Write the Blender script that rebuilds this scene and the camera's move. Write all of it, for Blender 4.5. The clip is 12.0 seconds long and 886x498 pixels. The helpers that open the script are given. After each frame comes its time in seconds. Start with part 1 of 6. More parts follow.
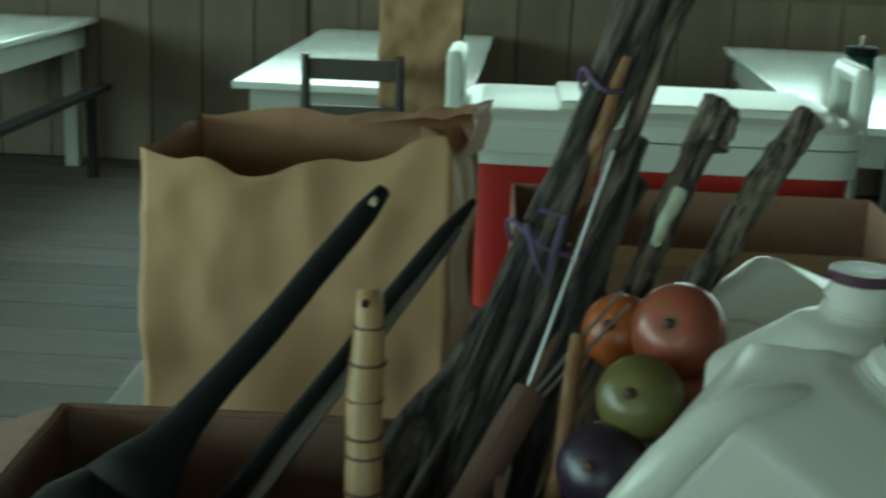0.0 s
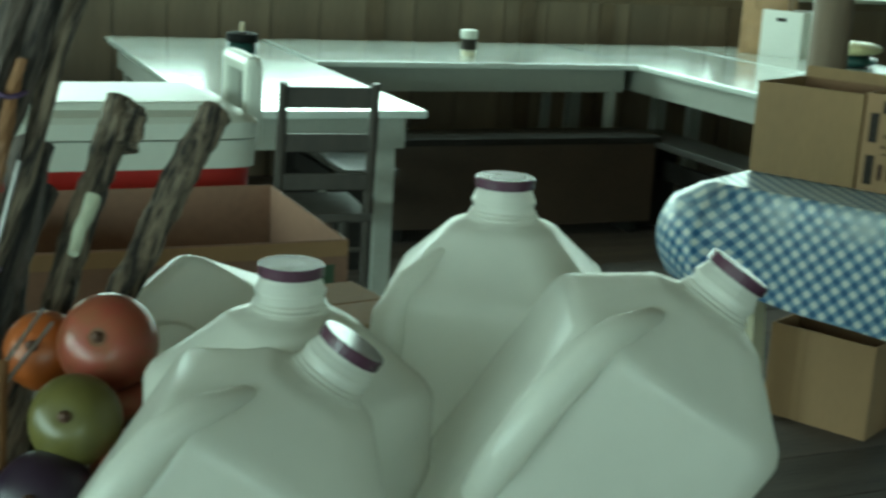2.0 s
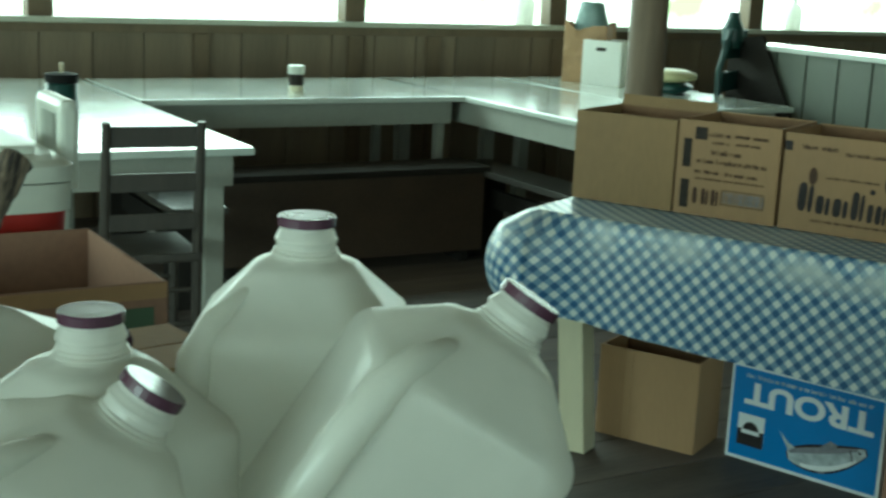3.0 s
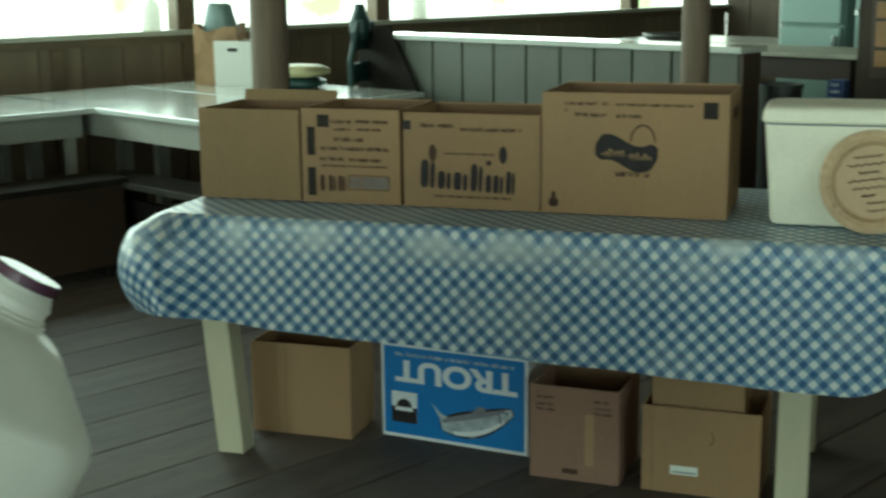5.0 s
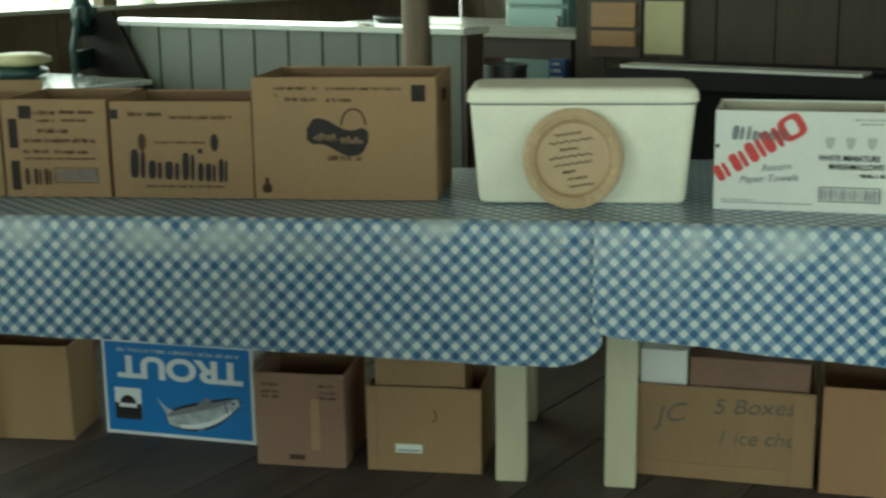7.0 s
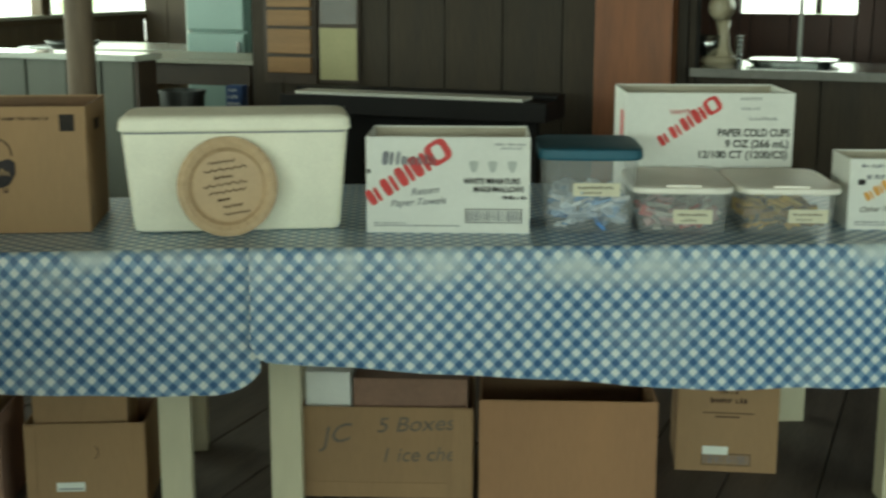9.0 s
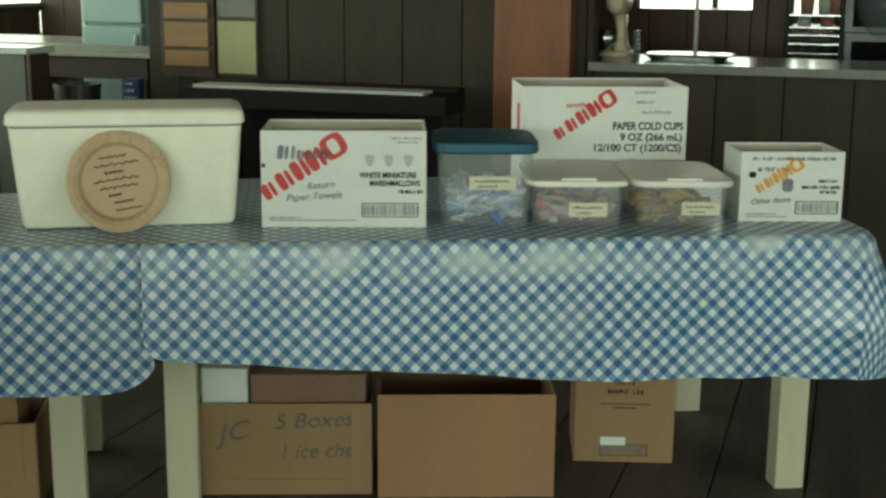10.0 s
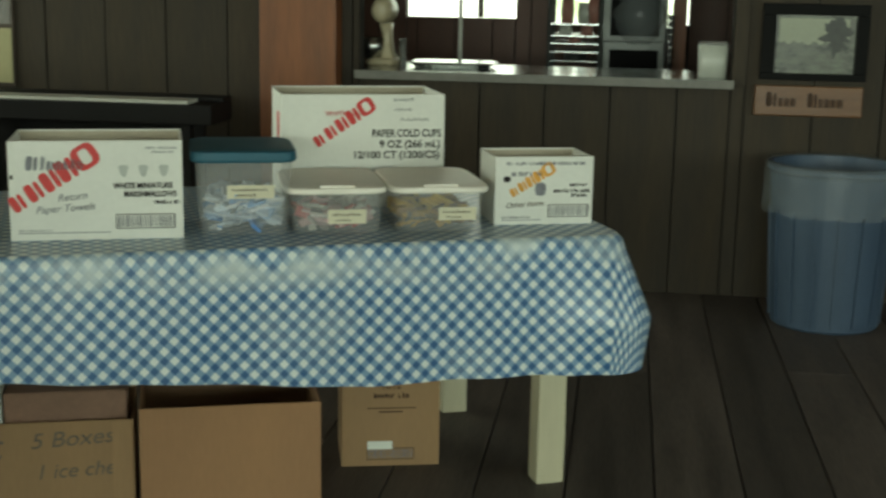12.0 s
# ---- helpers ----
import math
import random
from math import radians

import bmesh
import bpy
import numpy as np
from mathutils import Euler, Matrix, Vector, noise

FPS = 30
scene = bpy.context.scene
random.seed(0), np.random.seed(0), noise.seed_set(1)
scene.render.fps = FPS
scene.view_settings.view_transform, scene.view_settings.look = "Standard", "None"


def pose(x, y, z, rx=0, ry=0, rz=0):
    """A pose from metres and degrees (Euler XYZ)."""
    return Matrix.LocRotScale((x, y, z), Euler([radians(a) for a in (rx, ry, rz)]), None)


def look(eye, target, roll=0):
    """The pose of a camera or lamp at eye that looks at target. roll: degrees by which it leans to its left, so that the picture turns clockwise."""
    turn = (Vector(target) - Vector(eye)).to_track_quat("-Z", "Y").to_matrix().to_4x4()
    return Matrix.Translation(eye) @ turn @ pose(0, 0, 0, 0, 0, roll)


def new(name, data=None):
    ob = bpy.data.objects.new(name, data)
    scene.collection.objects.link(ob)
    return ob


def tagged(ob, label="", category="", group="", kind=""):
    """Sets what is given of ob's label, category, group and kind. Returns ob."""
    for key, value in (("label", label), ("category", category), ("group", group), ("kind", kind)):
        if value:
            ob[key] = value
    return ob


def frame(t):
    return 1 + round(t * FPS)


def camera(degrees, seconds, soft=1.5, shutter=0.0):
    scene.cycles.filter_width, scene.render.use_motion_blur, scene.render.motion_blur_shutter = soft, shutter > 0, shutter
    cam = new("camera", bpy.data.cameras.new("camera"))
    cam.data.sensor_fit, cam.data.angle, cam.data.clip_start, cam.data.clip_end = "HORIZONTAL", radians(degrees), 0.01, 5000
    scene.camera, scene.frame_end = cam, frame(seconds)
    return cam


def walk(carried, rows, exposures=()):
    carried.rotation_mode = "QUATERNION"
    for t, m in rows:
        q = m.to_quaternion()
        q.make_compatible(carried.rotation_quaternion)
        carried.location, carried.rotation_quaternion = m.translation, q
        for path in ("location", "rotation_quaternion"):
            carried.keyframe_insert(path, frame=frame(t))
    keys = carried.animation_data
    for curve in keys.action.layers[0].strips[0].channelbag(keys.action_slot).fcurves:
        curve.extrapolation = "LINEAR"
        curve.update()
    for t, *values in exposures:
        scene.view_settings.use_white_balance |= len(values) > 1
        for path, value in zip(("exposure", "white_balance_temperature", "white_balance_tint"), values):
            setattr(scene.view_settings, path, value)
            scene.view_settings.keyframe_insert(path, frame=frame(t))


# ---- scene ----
cam = camera(37.0, 12.0, soft=2.6, shutter=0.5)
PATH = [
    (0, (-0.224, -0.024, 1.427), (-2.155, -0.115, 0.915), 2.3),
    (0.5, (-0.234, -0.015, 1.432), (-2.169, 0.107, 0.938), 3.7),
    (1, (-0.251, -0.026, 1.431), (-2.144, 0.384, 0.93), 3.4),
    (1.5, (-0.257, -0.036, 1.431), (-2.102, 0.558, 0.941), 3.0),
    (2, (-0.253, -0.035, 1.431), (-2.029, 0.744, 0.943), 3.3),
    (2.5, (-0.244, -0.032, 1.434), (-1.964, 0.881, 0.979), 3.5),
    (3, (-0.226, -0.022, 1.439), (-1.905, 0.976, 1.011), 2.7),
    (5, (-0.171, 0.06, 1.412), (-1.55, 1.449, 0.998), -0.6),
    (5.5, (-0.149, 0.08, 1.411), (-1.451, 1.539, 0.992), -0.5),
    (6, (-0.132, 0.098, 1.413), (-1.392, 1.598, 1.008), -0.4),
    (6.5, (-0.114, 0.124, 1.412), (-1.297, 1.68, 0.987), -0.6),
    (8.5, (0.016, 0.149, 1.43), (-0.801, 1.924, 1.003), -0.4),
    (9, (0.042, 0.17, 1.428), (-0.669, 1.994, 1.017), 0.1),
    (9.5, (0.059, 0.186, 1.429), (-0.558, 2.043, 1.016), 0.6),
    (10, (0.063, 0.191, 1.426), (-0.515, 2.059, 1.007), 0.5),
    (10.5, (0.081, 0.204, 1.427), (-0.457, 2.084, 1.006), 0.1),
    (11, (0.102, 0.214, 1.426), (-0.381, 2.113, 1.02), 0.3),
    (11.5, (0.123, 0.215, 1.425), (-0.25, 2.138, 1.02), 0.9),
    (12, (0.127, 0.191, 1.43), (-0.135, 2.132, 1.026), 1.1),
]
EXPOSURES = [(0.0, 0.18, 5460, -27), (0.7, 0.4, 5460, -29), (1.5, 0.59, 5540, -28), (3.0, 0.61, 5720, -24), (5.0, 0.46, 6080, -17), (8.5, 0.57, 6480, -11), (12.0, 0.47, 6900, -7)]
walk(cam, [(t, look(eye, target, roll)) for t, eye, target, roll in PATH], EXPOSURES)

# ---- light ----
world = bpy.data.worlds.new("sky")
scene.world = world
world.use_nodes = True
wn = world.node_tree.nodes
sky = wn.new("ShaderNodeTexSky")
sky.sky_type = "NISHITA"
sky.sun_disc = False
sky.sun_elevation = radians(69)
sky.dust_density = 3.0
sky.sun_rotation = radians(-70)
world.node_tree.links.new(sky.outputs[0], wn["Background"].inputs[0])
wn["Background"].inputs[1].default_value = 0.15

sun = new("sun", bpy.data.lights.new("sun", "SUN"))
sun.data.energy, sun.data.angle, sun.data.color = 3.0, radians(0.5), (1.0, 0.95, 0.86)
sun.matrix_world = look((-8, 4, 24), (0, 0, 0))


def opening_light(x, y, z, sx, sz, target, watts):
    """Skylight through an unglazed opening; the south and east openings are unseen and assumed."""
    lamp = new("opening_light", bpy.data.lights.new("opening_light", "AREA"))
    lamp.data.shape, lamp.data.size, lamp.data.size_y = "RECTANGLE", sx, sz
    lamp.data.energy, lamp.data.color = watts, (0.93, 1.0, 0.95)
    lamp.matrix_world = look((x, y, z), target)


opening_light(-7.35, 3.0, 1.75, 13.0, 1.25, (0, 3.0, 1.2), 205)
# south and east: fill added from behind the camera
opening_light(0.0, -5.35, 1.7, 6.6, 1.3, (-0.7, 3.0, 0.9), 240)
opening_light(5.35, 0.0, 1.75, 6.0, 1.2, (0, 0.0, 1.1), 72)
opening_light(-0.3, 9.05, 1.65, 2.2, 0.85, (-0.3, 6.0, 1.0), 8)


# ---- materials ----
def material(name, color, rough=0.6, metal=0.0, vary=0.25, scale=6.0, bump=0.1, bump_scale=60.0, stretch=(1, 1, 1),
             dark=None, coat=0.0, translucent=0.0, island=0.0, transmission=0.0, per_object=0.0, clear=0.0):
    m = bpy.data.materials.new(name)
    m.use_nodes = True
    nt = m.node_tree
    n, l = nt.nodes, nt.links
    b = n["Principled BSDF"]
    tc = n.new("ShaderNodeTexCoord")
    mp = n.new("ShaderNodeMapping")
    mp.inputs["Scale"].default_value = stretch
    l.new(tc.outputs["Object"], mp.inputs[0])
    big = n.new("ShaderNodeTexNoise")
    big.inputs["Scale"].default_value, big.inputs["Detail"].default_value = scale, 5
    l.new(mp.outputs[0], big.inputs["Vector"])
    fine = n.new("ShaderNodeTexNoise")
    fine.inputs["Scale"].default_value, fine.inputs["Detail"].default_value = bump_scale, 4
    l.new(mp.outputs[0], fine.inputs["Vector"])
    ramp = n.new("ShaderNodeValToRGB")
    lo = dark or tuple(c * (1 - vary) for c in color)
    hi = tuple(min(1, c * (1 + vary * 0.6)) for c in color)
    ramp.color_ramp.elements[0].position, ramp.color_ramp.elements[1].position = 0.3, 0.7
    ramp.color_ramp.elements[0].color, ramp.color_ramp.elements[1].color = (*lo, 1), (*hi, 1)
    mixf = n.new("ShaderNodeMath")
    mixf.operation = "MULTIPLY_ADD"
    mixf.inputs[1].default_value = 0.35
    l.new(fine.outputs[0], mixf.inputs[0])
    sub = n.new("ShaderNodeMath")
    sub.operation = "MULTIPLY"
    sub.inputs[1].default_value = 0.65
    l.new(big.outputs[0], sub.inputs[0])
    l.new(sub.outputs[0], mixf.inputs[2])
    l.new(mixf.outputs[0], ramp.inputs[0])
    col = ramp.outputs[0]
    if per_object:
        info = n.new("ShaderNodeObjectInfo")
        hsv = n.new("ShaderNodeHueSaturation")
        mr = n.new("ShaderNodeMapRange")
        mr.inputs["To Min"].default_value, mr.inputs["To Max"].default_value = 1 - per_object, 1 + per_object
        l.new(info.outputs["Random"], mr.inputs[0])
        l.new(mr.outputs[0], hsv.inputs["Value"])
        l.new(col, hsv.inputs["Color"])
        col = hsv.outputs[0]
    l.new(col, b.inputs["Base Color"])
    rr = n.new("ShaderNodeMapRange")
    rr.inputs["To Min"].default_value, rr.inputs["To Max"].default_value = max(0.03, rough - 0.12), min(1, rough + 0.12)
    l.new(big.outputs[0], rr.inputs[0])
    l.new(rr.outputs[0], b.inputs["Roughness"])
    b.inputs["Metallic"].default_value = metal
    b.inputs["Coat Weight"].default_value = coat
    b.inputs["Transmission Weight"].default_value = transmission
    if bump:
        bp = n.new("ShaderNodeBump")
        bp.inputs["Strength"].default_value, bp.inputs["Distance"].default_value = bump, 0.004
        l.new(fine.outputs[0], bp.inputs["Height"])
        l.new(bp.outputs[0], b.inputs["Normal"])
    if translucent:
        tr = n.new("ShaderNodeBsdfTranslucent")
        l.new(col, tr.inputs[0])
        mx = n.new("ShaderNodeMixShader")
        mx.inputs[0].default_value = translucent
        l.new(b.outputs[0], mx.inputs[1])
        l.new(tr.outputs[0], mx.inputs[2])
        l.new(mx.outputs[0], n["Material Output"].inputs[0])
    if clear:
        tr = n.new("ShaderNodeBsdfTransparent")
        mx = n.new("ShaderNodeMixShader")
        mx.inputs[0].default_value = clear
        l.new(b.outputs[0], mx.inputs[1])
        l.new(tr.outputs[0], mx.inputs[2])
        l.new(mx.outputs[0], n["Material Output"].inputs[0])
    return m


CARD = material("cardboard", (0.30, 0.186, 0.092), 0.75, vary=0.14, scale=5, bump=0.08, bump_scale=90, stretch=(1, 1, 0.25), per_object=0.08)
# darker copy of the cardboard: shade inside the cartons put into the colour
CARD_SHADE = material("cardboard_inside", (0.17, 0.095, 0.048), 0.8, vary=0.2, scale=5, bump_scale=80)
CARD_EDGE = material("cardboard_edge", (0.42, 0.28, 0.15), 0.8, vary=0.2, scale=40)
TAPE = material("packing_tape", (0.335, 0.21, 0.105), 0.42, vary=0.1)
WHITEBOX = material("white_carton", (0.72, 0.72, 0.66), 0.6, vary=0.08, scale=4, bump=0.04)
KRAFT = material("kraft_paper", (0.33, 0.205, 0.102), 0.7, vary=0.2, scale=5, bump=0.4, bump_scale=22)
KRAFT_IN = material("kraft_paper_inside", (0.30, 0.16, 0.085), 0.75, vary=0.2, scale=4, bump=0.3, bump_scale=12)
INK = material("black_ink", (0.03, 0.024, 0.02), 0.6, vary=0.3, scale=30, bump=0)
INK_BROWN = material("brown_ink", (0.07, 0.042, 0.028), 0.6, vary=0.3, scale=30, bump=0)
INK_NAVY = material("navy_ink", (0.032, 0.027, 0.027), 0.5, vary=0.3, scale=20, bump=0)
INK_RED = material("red_ink", (0.55, 0.03, 0.03), 0.5, vary=0.15, scale=20, bump=0)
INK_GREY = material("grey_ink", (0.22, 0.22, 0.24), 0.6, vary=0.3, scale=30, bump=0)
INK_ORANGE = material("orange_ink", (0.72, 0.36, 0.07), 0.6, vary=0.2, scale=20, bump=0)
LABEL = material("paper_label", (0.66, 0.62, 0.46), 0.6, vary=0.08, bump=0)
WHITE_LABEL = material("white_label", (0.75, 0.78, 0.7), 0.6, vary=0.06, bump=0)
BLUE_SIGN = material("blue_print", (0.015, 0.17, 0.47), 0.45, vary=0.1, scale=4, bump=0)
WHITE_PRINT = material("white_print", (0.72, 0.74, 0.74), 0.5, vary=0.06, bump=0)
FISH = material("silver_print", (0.42, 0.46, 0.48), 0.5, vary=0.55, scale=22, bump=0)
CREAM_WOOD = material("cream_painted_wood", (0.54, 0.5, 0.345), 0.5, vary=0.12, scale=5, bump=0.15, bump_scale=40, stretch=(1, 1, 0.2))
WHITE_TOP = material("white_painted_tabletop", (0.6, 0.64, 0.58), 0.2, vary=0.08, scale=3, bump=0.02, bump_scale=9, coat=1.0)
WHITE_TOP.node_tree.nodes["Principled BSDF"].inputs["Coat Roughness"].default_value = 0.17
WHITE_WOOD = material("white_painted_wood", (0.34, 0.34, 0.29), 0.5, vary=0.12, scale=5, bump=0.1)
FLOORM = material("worn_floor_plank", (0.096, 0.077, 0.065), 0.68, vary=0.55, scale=3.5, bump=0.5, bump_scale=34, stretch=(4, 0.35, 1), per_object=0.22)
UNDER = material("under_floor", (0.02, 0.017, 0.014), 0.9, vary=0.3)
WALLM = material("dark_brown_wall_board", (0.04, 0.028, 0.0155), 0.72, vary=0.6, scale=3, bump=0.25, bump_scale=26, stretch=(3, 3, 0.3), per_object=0.13)
WESTM = material("weathered_wall_board", (0.155, 0.118, 0.078), 0.6, vary=0.3, scale=2.5, bump=0.25, bump_scale=24, stretch=(3, 3, 0.3), per_object=0.14)
TRIM = material("wood_trim", (0.12, 0.085, 0.05), 0.6, vary=0.3, scale=6, bump=0.2, stretch=(2, 2, 0.4))
SILLM = material("painted_sill", (0.42, 0.42, 0.34), 0.45, vary=0.2, scale=5)
REDWOOD = material("reddish_post_wood", (0.23, 0.082, 0.03), 0.5, vary=0.35, scale=4, bump=0.2, bump_scale=30, stretch=(4, 4, 0.3))
LOG = material("peeled_log", (0.17, 0.125, 0.085), 0.7, vary=0.35, scale=7, bump=0.5, bump_scale=22, stretch=(2, 2, 0.25))
COUNTERM = material("grey_green_board", (0.115, 0.125, 0.098), 0.5, vary=0.15, scale=3, bump=0.12, stretch=(3, 3, 0.3), per_object=0.06)
STEEL = material("brushed_steel", (0.5, 0.51, 0.5), 0.22, 1.0, vary=0.12, scale=6, bump=0.05, stretch=(0.4, 6, 6))
CEILM = material("ceiling_board", (0.3, 0.22, 0.15), 0.7, vary=0.25, scale=2)
GROUND = material("forest_ground", (0.11, 0.12, 0.055), 0.9, vary=0.4, scale=0.7, bump=0.3)
FOAM = material("white_foam", (0.9, 0.87, 0.71), 0.7, vary=0.1, scale=8, bump=0.3, bump_scale=120)
PLATE = material("paper_plate", (0.52, 0.37, 0.22), 0.6, vary=0.1, scale=8, bump=0.1)
JUG = material("milky_plastic", (0.79, 0.785, 0.735), 0.24, vary=0.07, scale=9, bump=0.18, bump_scale=18, translucent=0.6)
PURPLE = material("purple_cap", (0.06, 0.026, 0.045), 0.28, vary=0.12)
RED_PLASTIC = material("red_plastic", (0.31, 0.016, 0.013), 0.4, vary=0.1, scale=5, bump=0.06)
WHITE_PLASTIC = material("white_plastic", (0.58, 0.6, 0.53), 0.38, vary=0.06, scale=4, bump=0.05)
BLACK = material("black_plastic", (0.010, 0.010, 0.010), 0.8, vary=0.2, bump=0.05)
BLACK.node_tree.nodes["Principled BSDF"].inputs["Specular IOR Level"].default_value = 0.15
PIANO_DARK = material("keyboard_dark", (0.012, 0.011, 0.011), 0.6, vary=0.2, bump=0.03)
PIANO_DARK.node_tree.nodes["Principled BSDF"].inputs["Specular IOR Level"].default_value = 0.2
KEY_WHITE = material("white_keys", (0.62, 0.62, 0.56), 0.4, vary=0.06, bump=0)
BARK = material("charred_bark", (0.075, 0.06, 0.05), 0.85, vary=0.75, scale=16, bump=0.9, bump_scale=55, stretch=(3, 3, 0.5), dark=(0.008, 0.007, 0.007))
BARK_PALE = material("peeling_bark", (0.19, 0.15, 0.11), 0.8, vary=0.7, scale=18, bump=0.9, bump_scale=60, stretch=(3, 3, 0.4), dark=(0.012, 0.009, 0.008))
for m in (BARK, BARK_PALE):
    # streaks run along the leaning sticks
    n, l = m.node_tree.nodes, m.node_tree.links
    turn = n.new("ShaderNodeVectorRotate")
    turn.rotation_type = "EULER_XYZ"
    turn.inputs["Rotation"].default_value = Vector((-0.2, 0.17, 0.42)).rotation_difference(Vector((0, 0, 1))).to_euler()
    l.new(n["Texture Coordinate"].outputs["Object"], turn.inputs["Vector"])
    l.new(turn.outputs[0], n["Mapping"].inputs[0])
    n["Mapping"].inputs["Scale"].default_value = (7, 7, 0.8)
    n["Color Ramp"].color_ramp.elements[0].position, n["Color Ramp"].color_ramp.elements[1].position = 0.43, 0.62
BARE = material("bare_wood", (0.2, 0.1, 0.042), 0.6, vary=0.3, scale=9, bump=0.3, stretch=(3, 3, 0.4))
BAMBOO = material("pale_handle_wood", (0.32, 0.198, 0.09), 0.5, vary=0.25, scale=12, bump=0.15, stretch=(3, 3, 0.4))
BROWN_HANDLE = material("brown_handle", (0.09, 0.047, 0.032), 0.6, vary=0.3, scale=12, bump=0.15)
ROD = material("dull_metal_rod", (0.33, 0.32, 0.32), 0.38, 1.0, vary=0.3, scale=20)
TWINE = material("purple_twine", (0.085, 0.048, 0.12), 0.7, vary=0.25, scale=30)
APPLE = material("apple_skin", (0.2, 0.034, 0.027), 0.32, vary=0.5, scale=11, bump=0.02, stretch=(4, 4, 0.6), dark=(0.2, 0.085, 0.04))
ORANGE = material("orange_skin", (0.34, 0.09, 0.018), 0.4, vary=0.15, bump=0.2, bump_scale=90)
LEMON = material("pale_green_apple", (0.115, 0.102, 0.028), 0.35, vary=0.25, scale=9, bump=0.03)
PLUM = material("plum_skin", (0.022, 0.012, 0.028), 0.35, vary=0.3, scale=10, bump=0.03)
TUB = material("clear_tub_plastic", (0.78, 0.79, 0.76), 0.2, vary=0.04, bump=0.03, clear=0.86)
WHITE_IN = material("white_carton_inside", (0.46, 0.41, 0.31), 0.75, vary=0.15, scale=5)
BENCH_TOP = material("varnished_bench_wood", (0.07, 0.065, 0.058), 0.2, vary=0.3, scale=5, bump=0.08, stretch=(0.4, 4, 4), coat=0.3)
PALE_WOOD = material("peeled_pale_wood", (0.5, 0.52, 0.4), 0.5, vary=0.2, scale=12, bump=0.1)
HATCH_STEEL = material("worn_hatch_steel", (0.34, 0.35, 0.33), 0.16, 1.0, vary=0.25, scale=6, bump=0.06, stretch=(0.4, 6, 6))
PINK_CLOTH = material("pink_packet", (0.42, 0.2, 0.16), 0.5, vary=0.3, scale=20)
DARK_GREEN_PRINT = material("dark_green_print", (0.05, 0.09, 0.045), 0.6, vary=0.2, scale=12)
for m in (INK, INK_BROWN, INK_NAVY, INK_GREY):
    m.node_tree.nodes["Principled BSDF"].inputs["Specular IOR Level"].default_value = 0.12
TEAL = material("teal_lid", (0.008, 0.085, 0.13), 0.55, vary=0.12, bump=0.04)
WHITE_LID = material("white_lid", (0.86, 0.82, 0.72), 0.5, vary=0.06, bump=0.04)
RED_CARD = material("orange_cardboard", (0.33, 0.18, 0.087), 0.75, vary=0.14, scale=5, bump=0.08, bump_scale=90, stretch=(1, 1, 0.25))
# reddish and darkened: the grocery carton's shadow is part of this colour
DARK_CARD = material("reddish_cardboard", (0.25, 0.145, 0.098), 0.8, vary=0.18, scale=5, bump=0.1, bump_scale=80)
DARKER_CARD = material("aged_cardboard", (0.235, 0.152, 0.072), 0.78, vary=0.16, scale=5, bump=0.08, bump_scale=90, stretch=(1, 1, 0.25))
# tool carton's cardboard, darkened in colour to hold the shadow it stands in
TOOL_CARD = material("dark_worn_cardboard", (0.17, 0.098, 0.066), 0.8, vary=0.25, scale=6, bump=0.12, bump_scale=70)
BENCHW = material("worn_bench_wood", (0.03, 0.027, 0.024), 0.9, vary=0.3, scale=6, bump=0.2)
BENCHW.node_tree.nodes["Principled BSDF"].inputs["Specular IOR Level"].default_value = 0.05
PAN_STEEL = material("dull_kitchen_steel", (0.12, 0.125, 0.12), 0.45, 0.9, vary=0.25, scale=7, bump=0.05)


def packets(name, colours, rough=0.3):
    """Small wrapped things, each in one of a few colours."""
    m = material(name, (0.5, 0.5, 0.5), rough, bump=0.5, bump_scale=70)
    n, l = m.node_tree.nodes, m.node_tree.links
    geo = n.new("ShaderNodeNewGeometry")
    rp = n.new("ShaderNodeValToRGB")
    rp.color_ramp.interpolation = "CONSTANT"
    e = rp.color_ramp.elements
    e[0].color = (*colours[0], 1)
    e[1].position, e[1].color = 1 / len(colours), (*colours[1], 1)
    for k, c in enumerate(colours[2:], 2):
        e.new(k / len(colours)).color = (*c, 1)
    l.new(geo.outputs["Random Per Island"], rp.inputs[0])
    l.new(rp.outputs[0], n["Principled BSDF"].inputs["Base Color"])
    return m


BLUE_STUFF = packets("blue_wrappers", [(0.2, 0.38, 0.66), (0.7, 0.78, 0.85), (0.36, 0.52, 0.76), (0.8, 0.82, 0.84), (0.12, 0.26, 0.55), (0.55, 0.62, 0.72)])
PINK_STUFF = packets("mixed_packets", [(0.6, 0.56, 0.52), (0.35, 0.3, 0.3), (0.6, 0.42, 0.42), (0.7, 0.68, 0.62), (0.16, 0.14, 0.15), (0.55, 0.12, 0.12)])
YELLOW_STUFF = packets("yellow_pencils", [(0.62, 0.38, 0.05), (0.5, 0.29, 0.04), (0.12, 0.09, 0.05), (0.66, 0.45, 0.1), (0.3, 0.17, 0.06)], 0.45)
CAN = material("blue_grey_plastic", (0.062, 0.094, 0.145), 0.45, vary=0.14, scale=4, bump=0.05)
LINER = material("clear_liner", (0.5, 0.55, 0.56), 0.25, vary=0.2, scale=14, bump=0.5, bump_scale=22, clear=0.82)
GREEN_DARK = material("dark_green_paint", (0.012, 0.045, 0.04), 0.35, vary=0.25, bump=0.05)
CHAIRW = material("dark_chair_wood", (0.05, 0.042, 0.034), 0.45, vary=0.3, scale=8, bump=0.1, stretch=(3, 3, 0.4))
